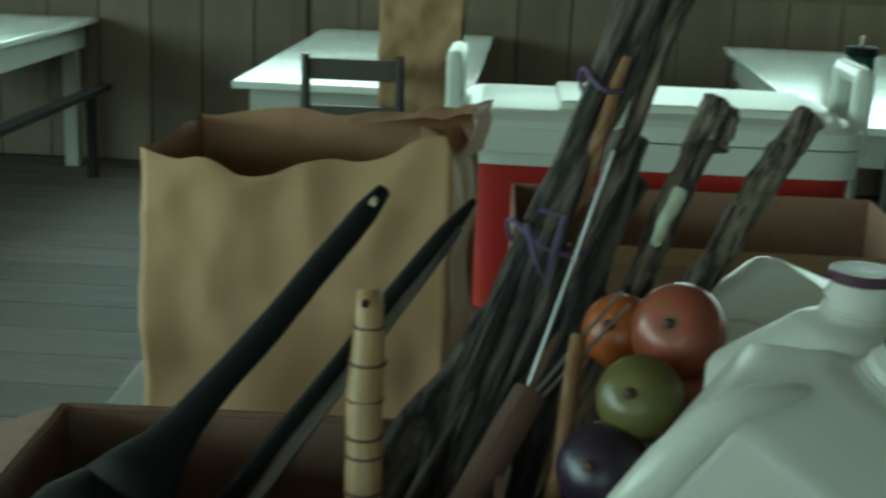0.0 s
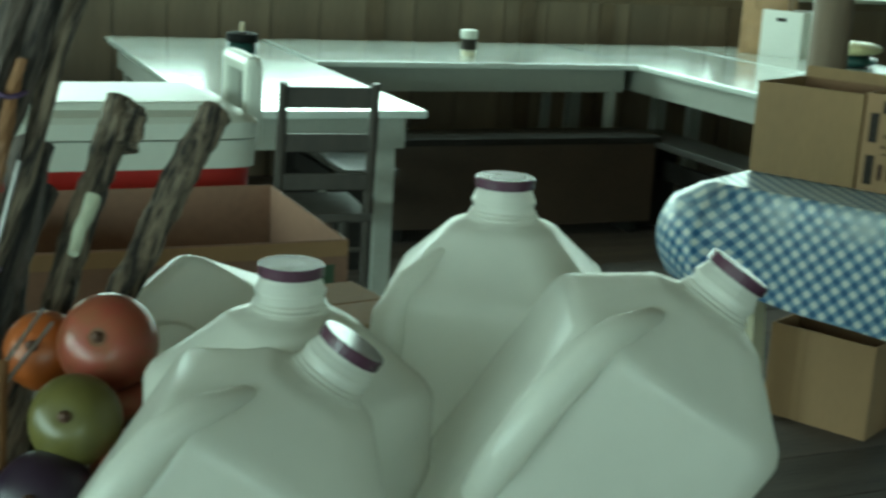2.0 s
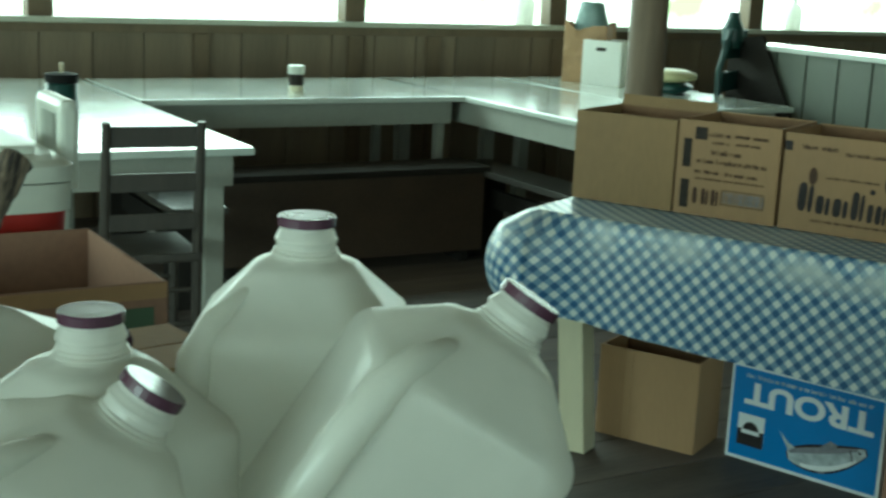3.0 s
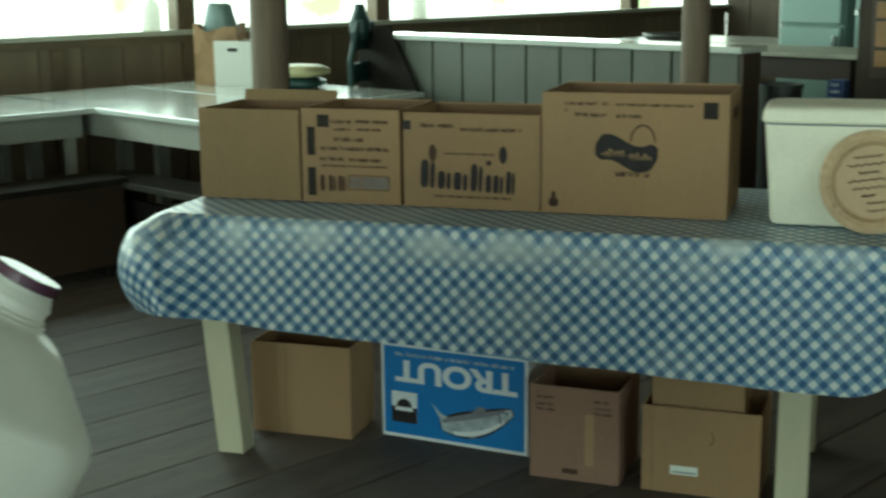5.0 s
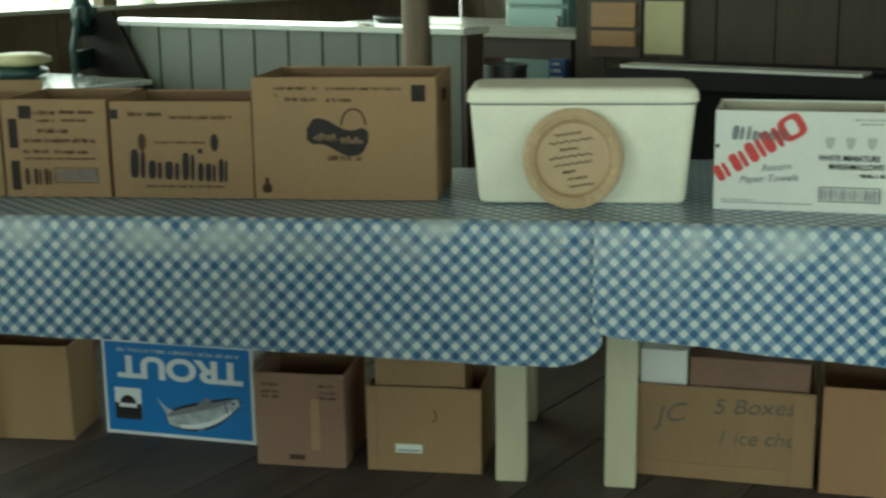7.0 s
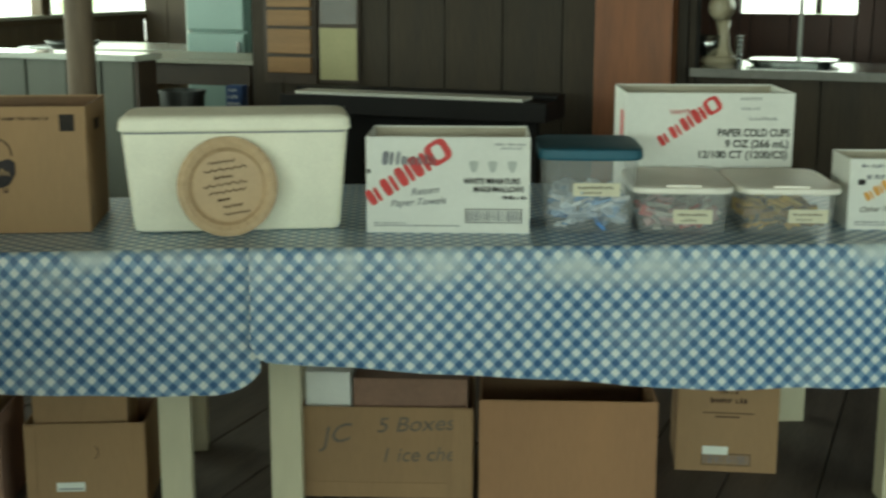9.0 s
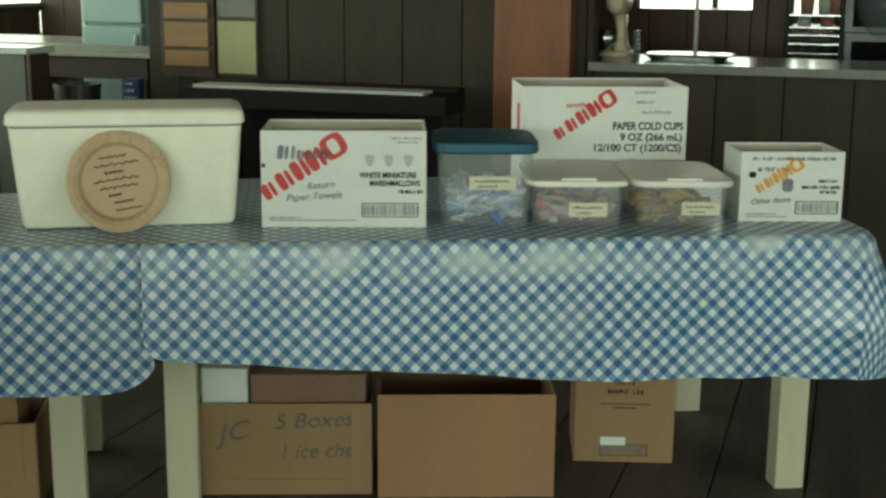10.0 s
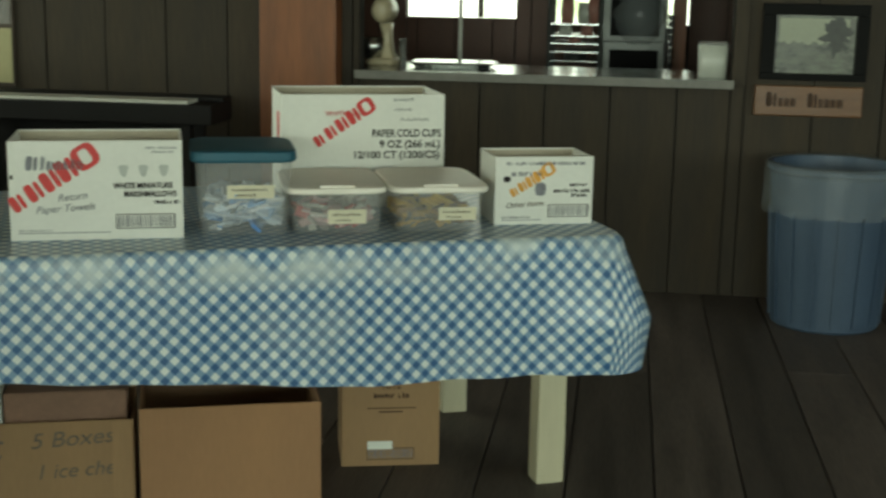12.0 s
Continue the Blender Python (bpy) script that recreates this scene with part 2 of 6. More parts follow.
FRIDGE = material("pale_blue_enamel", (0.30, 0.43, 0.39), 0.35, vary=0.08, scale=3, bump=0.03)
PINE = material("pine_panel", (0.3, 0.165, 0.065), 0.5, vary=0.3, scale=5, bump=0.1, stretch=(0.4, 3, 4))
YELLOW_PAPER = material("yellow_paper", (0.42, 0.39, 0.21), 0.6, vary=0.12, bump=0.05)
PHOTO = material("old_photo", (0.11, 0.12, 0.085), 0.3, vary=0.9, scale=14, bump=0, stretch=(1, 1, 2.2), dark=(0.008, 0.008, 0.007))
CREAM = material("cream_enamel", (0.52, 0.45, 0.3), 0.4, vary=0.1)
DARKWOOD = material("dark_table_wood", (0.06, 0.04, 0.026), 0.5, vary=0.3, scale=5, bump=0.1)
PENCIL = material("marker_ink", (0.13, 0.105, 0.08), 0.6, vary=0.3, scale=30, bump=0)


def gingham():
    m = bpy.data.materials.new("blue_gingham_vinyl")
    m.use_nodes = True
    n, l = m.node_tree.nodes, m.node_tree.links
    b = n["Principled BSDF"]
    uv = n.new("ShaderNodeUVMap")
    mp = n.new("ShaderNodeMapping")
    mp.inputs["Rotation"].default_value = (0, 0, radians(45))
    mp.inputs["Scale"].default_value = (1 / 0.0345, 1 / 0.0345, 1)
    l.new(uv.outputs[0], mp.inputs[0])
    sep = n.new("ShaderNodeSeparateXYZ")
    l.new(mp.outputs[0], sep.inputs[0])
    bands = []
    for axis in (0, 1):
        pp = n.new("ShaderNodeMath")
        pp.operation = "PINGPONG"
        pp.inputs[1].default_value = 0.5
        l.new(sep.outputs[axis], pp.inputs[0])
        mr = n.new("ShaderNodeMapRange")
        mr.inputs["From Min"].default_value, mr.inputs["From Max"].default_value = 0.22, 0.28
        l.new(pp.outputs[0], mr.inputs[0])
        bands.append(mr)
    add = n.new("ShaderNodeMath")
    add.operation = "ADD"
    l.new(bands[0].outputs[0], add.inputs[0])
    l.new(bands[1].outputs[0], add.inputs[1])
    half = n.new("ShaderNodeMath")
    half.operation = "MULTIPLY"
    half.inputs[1].default_value = 0.5
    l.new(add.outputs[0], half.inputs[0])
    ramp = n.new("ShaderNodeValToRGB")
    ramp.color_ramp.elements[0].color = (0.70, 0.74, 0.70, 1)
    ramp.color_ramp.elements[1].color = (0.03, 0.105, 0.24, 1)
    mid = ramp.color_ramp.elements.new(0.5)
    mid.color = (0.195, 0.315, 0.45, 1)
    l.new(half.outputs[0], ramp.inputs[0])
    tc = n.new("ShaderNodeTexCoord")
    dirt = n.new("ShaderNodeTexNoise")
    dirt.inputs["Scale"].default_value, dirt.inputs["Detail"].default_value = 5, 5
    l.new(tc.outputs["Object"], dirt.inputs["Vector"])
    dr = n.new("ShaderNodeMapRange")
    dr.inputs["To Min"].default_value, dr.inputs["To Max"].default_value = 0.88, 1.06
    l.new(dirt.outputs[0], dr.inputs[0])
    fade = n.new("ShaderNodeTexNoise")
    fade.inputs["Scale"].default_value, fade.inputs["Detail"].default_value = 3.2, 6
    l.new(tc.outputs["Object"], fade.inputs["Vector"])
    fr2 = n.new("ShaderNodeMapRange")
    fr2.inputs["From Min"].default_value, fr2.inputs["From Max"].default_value, fr2.inputs["To Max"].default_value = 0.52, 0.75, 0.38
    l.new(fade.outputs[0], fr2.inputs[0])
    worn = n.new("ShaderNodeMix")
    worn.data_type = "RGBA"
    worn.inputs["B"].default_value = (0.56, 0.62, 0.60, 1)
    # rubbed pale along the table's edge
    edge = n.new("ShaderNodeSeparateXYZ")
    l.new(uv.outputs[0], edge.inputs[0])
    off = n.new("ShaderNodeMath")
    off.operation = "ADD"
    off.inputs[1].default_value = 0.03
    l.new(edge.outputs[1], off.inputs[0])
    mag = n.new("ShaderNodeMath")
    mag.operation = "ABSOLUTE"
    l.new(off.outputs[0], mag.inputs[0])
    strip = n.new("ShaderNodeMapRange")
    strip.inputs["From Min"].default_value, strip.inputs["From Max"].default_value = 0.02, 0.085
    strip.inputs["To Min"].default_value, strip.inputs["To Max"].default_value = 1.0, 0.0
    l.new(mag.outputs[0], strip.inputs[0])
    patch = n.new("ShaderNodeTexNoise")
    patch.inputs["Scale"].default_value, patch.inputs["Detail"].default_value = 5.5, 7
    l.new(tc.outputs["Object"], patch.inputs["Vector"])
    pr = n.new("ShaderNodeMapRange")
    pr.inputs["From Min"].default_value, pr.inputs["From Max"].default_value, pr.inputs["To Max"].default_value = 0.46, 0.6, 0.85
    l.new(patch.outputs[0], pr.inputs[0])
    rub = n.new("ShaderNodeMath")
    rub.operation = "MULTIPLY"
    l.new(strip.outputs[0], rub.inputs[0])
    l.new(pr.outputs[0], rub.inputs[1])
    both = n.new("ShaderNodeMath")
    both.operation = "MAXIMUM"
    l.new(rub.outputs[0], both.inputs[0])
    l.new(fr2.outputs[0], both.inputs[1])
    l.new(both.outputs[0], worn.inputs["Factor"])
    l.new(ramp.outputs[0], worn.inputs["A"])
    hsv = n.new("ShaderNodeHueSaturation")
    l.new(dr.outputs[0], hsv.inputs["Value"])
    l.new(worn.outputs["Result"], hsv.inputs["Color"])
    l.new(hsv.outputs[0], b.inputs["Base Color"])
    b.inputs["Roughness"].default_value = 0.34
    bp = n.new("ShaderNodeBump")
    bp.inputs["Strength"].default_value, bp.inputs["Distance"].default_value = 0.35, 0.01
    crease = n.new("ShaderNodeTexNoise")
    crease.inputs["Scale"].default_value = 9
    l.new(tc.outputs["Object"], crease.inputs["Vector"])
    l.new(crease.outputs[0], bp.inputs["Height"])
    l.new(bp.outputs[0], b.inputs["Normal"])
    return m


GINGHAM = gingham()


# ---- builders ----
def thing(name, label, category, m, group="", kind=""):
    ob = new(name)
    ob.matrix_world = m
    return tagged(ob, label, category, group, kind)


def mesh_of(name, bm, mat, smooth=False):
    me = bpy.data.meshes.new(name)
    bmesh.ops.recalc_face_normals(bm, faces=bm.faces[:])
    bm.to_mesh(me)
    bm.free()
    if smooth:
        me.polygons.foreach_set("use_smooth", [True] * len(me.polygons))
    me.materials.append(mat)
    return me


def part(name, bm, mat, parent=None, label="", smooth=False):
    ob = new(name, mesh_of(name, bm, mat, smooth))
    ob.parent = parent
    if label:
        ob["label"] = label
    return ob


def solo(name, bm, mat, label, category, m=None, group="", kind="", smooth=False):
    ob = part(name, bm, mat, None, "", smooth)
    if m is not None:
        ob.matrix_world = m
    return tagged(ob, label, category, group, kind)


def add_box(bm, x0, y0, z0, x1, y1, z1, bevel=0.0, m=None):
    r = bmesh.ops.create_cube(bm, size=1)
    vs = r["verts"]
    for v in vs:
        v.co = Vector((x0 + (v.co.x + 0.5) * (x1 - x0), y0 + (v.co.y + 0.5) * (y1 - y0), z0 + (v.co.z + 0.5) * (z1 - z0)))
    if m is not None:
        bmesh.ops.transform(bm, matrix=m, verts=vs)
    if bevel:
        es = list({e for v in vs for e in v.link_edges})
        bmesh.ops.bevel(bm, geom=es, offset=bevel, segments=2, affect="EDGES", profile=0.6)
    return bm


def box(x0, y0, z0, x1, y1, z1, bevel=0.0, m=None):
    return add_box(bmesh.new(), x0, y0, z0, x1, y1, z1, bevel, m)


def add_loft(bm, rings, cap0=True, cap1=True):
    made = [[bm.verts.new(p) for p in ring] for ring in rings]
    k = len(made[0])
    for a, b in zip(made, made[1:]):
        for i in range(k):
            bm.faces.new((a[i], a[(i + 1) % k], b[(i + 1) % k], b[i]))
    if cap0:
        bm.faces.new(made[0][::-1])
    if cap1:
        bm.faces.new(made[-1])
    return bm


def lathe(profile, n=32, cap0=True, cap1=True):
    return add_loft(bmesh.new(), [[(r * math.cos(2 * math.pi * i / n), r * math.sin(2 * math.pi * i / n), z) for i in range(n)] for r, z in profile], cap0, cap1)


def tube(points, radii, n=12, rough=0.0, seed=0, bm=None):
    """A tapered, slightly crooked rod along points."""
    bm = bm or bmesh.new()
    pts = [Vector(p) for p in points]
    rings = []
    side = None
    for i, p in enumerate(pts):
        d = (pts[min(i + 1, len(pts) - 1)] - pts[max(i - 1, 0)]).normalized()
        ref = Vector((0, 0, 1)) if abs(d.z) < 0.9 else Vector((1, 0, 0))
        side = d.cross(ref).normalized() if side is None else (side - d * side.dot(d)).normalized()
        up = d.cross(side)
        ring = []
        for k in range(n):
            a = 2 * math.pi * k / n
            q = side * math.cos(a) + up * math.sin(a)
            r = radii[i] * (1 + rough * noise.noise(Vector((q.x * 2.2 + seed * 7.3, q.y * 2.2, i * 0.55 + q.z * 2))))
            ring.append(p + q * r)
        rings.append(ring)
    return add_loft(bm, rings)


def between(a, b, n, wobble=0.0, seed=0):
    a, b = Vector(a), Vector(b)
    out = []
    for i in range(n):
        f = i / (n - 1)
        w = wobble * math.sin(math.pi * f)
        out.append(a.lerp(b, f) + Vector((noise.noise((f * 3, seed, 1.3)), noise.noise((f * 3, seed, 5.7)), noise.noise((f * 3, seed, 9.1)))) * w * 2)
    return out


def rounded_ring(hx, hy, z, e=4.0, n=40, cx=0.0, cy=0.0):
    out = []
    for i in range(n):
        a = 2 * math.pi * i / n
        c, s = math.cos(a), math.sin(a)
        out.append((cx + hx * math.copysign(abs(c) ** (2 / e), c), cy + hy * math.copysign(abs(s) ** (2 / e), s), z))
    return out


def lettering(parent, words, x, z, height, mat, y=-0.002, turn=0.0, mirror=1, shear=0.0, stretch=1.0, name="lettering", bold=0.0, label=""):
    """Words in the built-in font on a face that looks towards -y."""
    cu = bpy.data.curves.new(name, "FONT")
    cu.body, cu.size, cu.extrude, cu.shear, cu.offset = words, height / 0.7, 0.0006, shear, bold
    tmp = bpy.data.objects.new(name, cu)
    me = bpy.data.meshes.new_from_object(tmp)
    bpy.data.objects.remove(tmp)
    bpy.data.curves.remove(cu)
    me.transform(Matrix.Translation((x, y, z)) @ Matrix.Rotation(radians(-turn), 4, "Y") @ Matrix.Diagonal((stretch, 1, 1, 1)) @ Matrix.Rotation(radians(90), 4, "X"))
    me.materials.clear()
    me.materials.append(mat)
    ob = new(name, me)
    ob.parent = parent
    if label:
        ob["label"] = label
    return ob


def print_bar(parent, x0, z0, x1, z1, mat, y=-0.0012, name="print_bar", turn=0.0):
    bm = box(x0, y - 0.0006, z0, x1, y + 0.0006, z1)
    if turn:
        c = Vector(((x0 + x1) / 2, y, (z0 + z1) / 2))
        bmesh.ops.transform(bm, verts=bm.verts[:], matrix=Matrix.Translation(c) @ Matrix.Rotation(radians(-turn), 4, "Y") @ Matrix.Translation(-c))
    return part(name, bm, mat, parent)


def scribble(parent, x, z, width, height, mat, seed, y=-0.0016, thick=0.0016, name="handwriting"):
    """An unreadable line of handwriting."""
    rnd = random.Random(seed)
    pts = []
    k = max(6, int(width / height * 2.2))
    for i in range(k * 3):
        f = i / (k * 3 - 1)
        pts.append((x + f * width, y, z + height * (0.5 + 0.5 * math.sin(i * 2.1 + rnd.random())) * rnd.uniform(0.35, 1)))
    return part(name, tube(pts, [thick] * len(pts), 4), mat, parent)


def text_row(parent, x0, x1, z, h, mat, seed, y=-0.0012, name="small_print"):
    """One line of small print too fine to read: upright strokes with gaps between the words."""
    rnd = random.Random(seed)
    bm = bmesh.new()
    x, left = x0, rnd.randint(3, 7)
    while x < x1 - h * 0.3:
        w = h * rnd.uniform(0.42, 0.66)
        tall = h * rnd.choice((0.7, 0.72, 0.74, 1.0))
        stroke = w * 0.3
        add_box(bm, x, y - 0.0004, z, x + stroke, y + 0.0004, z + tall)
        add_box(bm, x + stroke, y - 0.0004, z + rnd.choice((0.0, 0.3, 0.52)) * h, x + w * 0.72, y + 0.0004, z + h * rnd.choice((0.2, 0.48, 0.7)) + 0.0006)
        if rnd.random() < 0.6:
            add_box(bm, x + w * 0.72, y - 0.0004, z, x + w, y + 0.0004, z + h * 0.7)
        x += w * 1.18
        left -= 1
        if left == 0:
            x += h * 0.45
            left = rnd.randint(3, 8)
    return part(name, bm, mat, parent)


def blob(kind, w, h, y=-0.0016):
    """A plain rounded shape, w by h, with its lower left corner at the origin: pill, wedge or ring."""
    bm = bmesh.new()
    k = 28
    pts = []
    for i in range(k):
        a = 2 * math.pi * i / k
        c, n = math.cos(a), math.sin(a)
        px = 0.5 * w * math.copysign(abs(c) ** 0.6, c)
        pz = 0.5 * h * math.copysign(abs(n) ** 0.6, n)
        if kind == "wedge":
            px *= 0.42 + 0.58 * (pz / h + 0.5)
        pts.append((0.5 * w + px, y, 0.5 * h + pz))
    if kind == "ring":
        inner = [(0.5 * w + (q[0] - 0.5 * w) * 0.42, y, 0.5 * h + (q[2] - 0.5 * h) * 0.62) for q in pts]
        return add_loft(bm, [pts, inner], False, False)
    bm.faces.new([bm.verts.new(q) for q in pts])
    return bm


def word_shapes(parent, x, z, sizes, mat, angle=0.0, lean=0.0, name="word_shape"):
    """Plain shapes in a row, along a line turned by angle. sizes: kind, offset along the line, width, height; bars are a thick stroke and a thin one."""
    mm = Matrix.Translation((x, 0, z)) @ Matrix.Rotation(radians(-angle), 4, "Y")
    strokes = []
    for kind, off, w, h in sizes:
        if kind == "bars":
            strokes += [("pill", off, w * 0.54, h), ("pill", off + w * 0.64, w * 0.3, h * 0.94)]
        else:
            strokes.append((kind, off, w, h))
    for kind, off, w, h in strokes:
        bm = blob(kind, w, h)
        if lean:
            for v in bm.verts:
                v.co.x += lean * v.co.z
        bmesh.ops.transform(bm, matrix=mm @ Matrix.Translation((off, 0, 0)), verts=bm.verts[:])
        part(name, bm, mat, parent)


def carton(name, w, d, h, m, label, mat=CARD, group="", tape=None, flaps=(), inner=CARD_SHADE, lid=False, category="carton"):
    """An open carton; x along its front, y back, z up."""
    t = 0.005
    ob = thing(name, label, category, m, group)
    part("front_wall", box(0, 0, 0, w, t, h, 0.0015), mat, ob)
    part("back_wall", box(0, d - t, 0, w, d, h, 0.0015), mat, ob)
    for x in (0, w - t):
        part("side_wall", box(x, t + 0.0003, 0, x + t, d - t - 0.0003, h - 0.001, 0.0012), mat, ob)
    part("bottom", box(t, t, 0.001, w - t, d - t, t), inner, ob)
    for y in (t + 0.001, d - t - 0.002):
        part("lining", box(t + 0.001, y, t, w - t - 0.001, y + 0.001, h - 0.004), inner, ob)
    if lid:
        part("top_flap", box(0.001, 0.001, h, w - 0.001, d / 2 - 0.001, h + 0.004, 0.001), mat, ob)
        part("top_flap", box(0.001, d / 2 + 0.001, h, w - 0.001, d - 0.001, h + 0.004, 0.001), mat, ob)
    if tape:
        part("tape", box(tape, -0.0012, 0.002, tape + 0.02, -0.0003, h * 0.995), TAPE, ob, "glossy brown packing tape")
    for side, length, angle in flaps:
        if side == "front":
            mm = Matrix.Translation((0, 0, h)) @ Matrix.Rotation(radians(angle), 4, "X")
            part("flap", box(0.003, -0.004, 0, w - 0.003, 0, length, 0.001, mm), mat, ob)
        if side == "back":
            mm = Matrix.Translation((0, d, h)) @ Matrix.Rotation(radians(-angle), 4, "X")
            part("flap", box(0.003, 0, 0, w - 0.003, 0.004, length, 0.001, mm), mat, ob)
        if side == "left":
            mm = Matrix.Translation((0, 0, h)) @ Matrix.Rotation(radians(-angle), 4, "Y")
            part("flap", box(-0.004, 0.003, 0, 0, d - 0.003, length, 0.001, mm), mat, ob)
        if side == "right":
            mm = Matrix.Translation((w, 0, h)) @ Matrix.Rotation(radians(angle), 4, "Y")
            part("flap", box(0, 0.003, 0, 0.004, d - 0.003, length, 0.001, mm), mat, ob)
    return ob


def barcode(parent, x0, z0, x1, z1, mat=INK):
    for a, b, c, e in ((x0, z0, x1, z0 + 0.002), (x0, z1 - 0.002, x1, z1), (x0, z0, x0 + 0.002, z1), (x1 - 0.002, z0, x1, z1)):
        print_bar(parent, a, b, c, e, mat, name="barcode_frame")
    k = int((x1 - x0) / 0.0048)
    rnd = random.Random(k)
    for i in range(1, k):
        x = x0 + (x1 - x0) * i / k
        print_bar(parent, x, z0 + 0.005, x + rnd.choice((0.001, 0.0018, 0.0028)), z1 - 0.005, INK_GREY, name="barcode_line")


# ---- structure ----
X0, X1, Y0, Y1, TOP = -7.15, 5.2, -5.2, 10.9, 2.75
NORTH = 6.3
solo("ground", box(-300, -300, -0.75, 300, 300, -0.6), GROUND, "brown forest ground round the building", "ground", kind="structure")


def backdrop(name, m, label):
    """Overexposed sky behind pale leaves, far outside the windows."""
    mat = bpy.data.materials.new(name)
    mat.use_nodes = True
    n, l = mat.node_tree.nodes, mat.node_tree.links
    n.remove(n["Principled BSDF"])
    em = n.new("ShaderNodeEmission")
    em.inputs[1].default_value = 2.0
    tc = n.new("ShaderNodeTexCoord")
    nz = n.new("ShaderNodeTexNoise")
    nz.inputs["Scale"].default_value, nz.inputs["Detail"].default_value = 0.5, 6
    l.new(tc.outputs["Object"], nz.inputs["Vector"])
    rp = n.new("ShaderNodeValToRGB")
    rp.color_ramp.elements[0].position, rp.color_ramp.elements[1].position = 0.34, 0.52
    rp.color_ramp.elements[0].color, rp.color_ramp.elements[1].color = (0.42, 0.55, 0.25, 1), (1.0, 1.0, 0.93, 1)
    l.new(nz.outputs[0], rp.inputs[0])
    l.new(rp.outputs[0], em.inputs[0])
    l.new(em.outputs[0], n["Material Output"].inputs[0])
    solo(name, box(-45, 0, -0.6, 45, 0.2, 14), mat, label, "backdrop", m, kind="structure")


backdrop("backdrop", pose(-32, 6, 0, 0, 0, 90), "overexposed sky behind pale leaves west of the building")
backdrop("backdrop", pose(0, 34, 0), "overexposed sky behind pale leaves north of the building")
floor = solo("floor", box(X0 - 0.1, Y0 - 0.1, -0.2, X1 + 0.1, Y1 + 0.1, -0.045), UNDER, "worn dark plank floor with open joints", "floor", kind="structure")
# ceiling stays out of view; its colour is raised to bounce fill downwards
solo("ceiling", box(X0 - 0.8, Y0 - 0.8, TOP, X1 + 0.8, Y1 + 0.8, TOP + 0.12), CEILM, "unseen brown ceiling, lightened to bounce fill light", "ceiling", kind="structure")


def board_wall(name, label, m, spans, mat, pitch, start=0.0, thick=0.1):
    """A backing with upright boards in front; spans: x0, x1, z0, z1. Local x along the wall, front towards -y."""
    bm = bmesh.new()
    for x0, x1, z0, z1 in spans:
        add_box(bm, x0, 0.022, z0 if z0 > 0 else -0.06, x1, thick, z1)
    wall = solo(name, bm, UNDER, label, "wall", m, kind="structure")
    cache = {}
    for x0, x1, z0, z1 in spans:
        k = math.floor((x0 - start) / pitch)
        x = start + k * pitch
        while x < x1 - 0.01:
            a, b = max(x, x0) + 0.003, min(x + pitch, x1) - 0.003
            if b - a > 0.02:
                key = (round(b - a, 3), round(z1 - z0, 3))
                if key not in cache:
                    cache[key] = mesh_of("board", box(0, 0, 0, b - a, 0.022, z1 - z0, 0.003), mat)
                ob = new("board", cache[key])
                ob.parent = wall
                ob.location = (a, 0.0015 * math.sin(x * 9.0), z0)
            x += pitch
    return wall


north = board_wall("wall_north", "dark brown upright board wall with a serving hatch", pose(0, NORTH, 0),
                   [(-3.42, -1.105, 0, TOP), (-1.105, 0.595, 0, 0.965), (-1.105, 0.595, 2.0, TOP), (0.595, X1, 0, TOP)], WALLM, 0.3, -0.841)
west = board_wall("wall_west", "low weathered board wall below long open windows", pose(X0, 0, 0, 0, 0, 90),
                  [(Y0, Y1, 0, 1.03), (Y0, Y1, 2.25, TOP)], WESTM, 0.275, 3.29, 0.09)
south = board_wall("wall_south", "unseen brown board wall with assumed openings for fill light", pose(0, Y0, 0, 0, 0, 180),
                   [(-X1, -X0, 0, 0.95), (-X1, -X0, 2.4, TOP), (3.5, 7.15, 0.95, 2.4), (-X1, -3.5, 0.95, 2.4)], WESTM, 0.3, 0, 0.09)
east = board_wall("wall_east", "unseen brown board wall with assumed openings for fill light", pose(X1, 0, 0, 0, 0, -90),
                  [(-Y1, -Y0, 0, 0.95), (-Y1, -Y0, 2.3, TOP), (-Y1, -4.6, 0.95, 2.3)], WESTM, 0.3, 0, 0.09)
far = board_wall("wall_far_north", "warm brown board wall at the end of the hall", pose(0, Y1, 0), [(X0, -3.33, 0, TOP)], WESTM, 0.3, 0, 0.09)
# slit at x 0.337 is made up, for bright reflections on the orange post
kback = board_wall("wall_kitchen_back", "reddish brown kitchen wall with a bright window", pose(0, 8.9, 0),
                   [(-3.4, -1.32, 0, TOP), (-1.32, -0.6, 0, 1.165), (-1.32, -0.6, 2.0, TOP), (-0.6, -0.366, 0, TOP), (-0.366, -0.088, 0, 1.154), (-0.366, -0.088, 2.0, TOP), (-0.088, 0.337, 0, TOP), (0.337, 0.407, 0, 1.127), (0.337, 0.407, 2.0, TOP), (0.407, 0.461, 0, TOP), (0.461, 0.510, 0, 1.147), (0.461, 0.510, 2.0, TOP), (0.510, X1, 0, TOP)],
                   material("kitchen_board", (0.12, 0.05, 0.03), 0.5, vary=0.25, scale=3, stretch=(3, 3, 0.3)), 0.25, 0, 0.09)
solo("wall_kitchen_side", box(-3.42, NORTH + 0.11, 0, -3.32, Y1, TOP), WALLM, "dark board partition beside the kitchen", "wall", kind="structure")

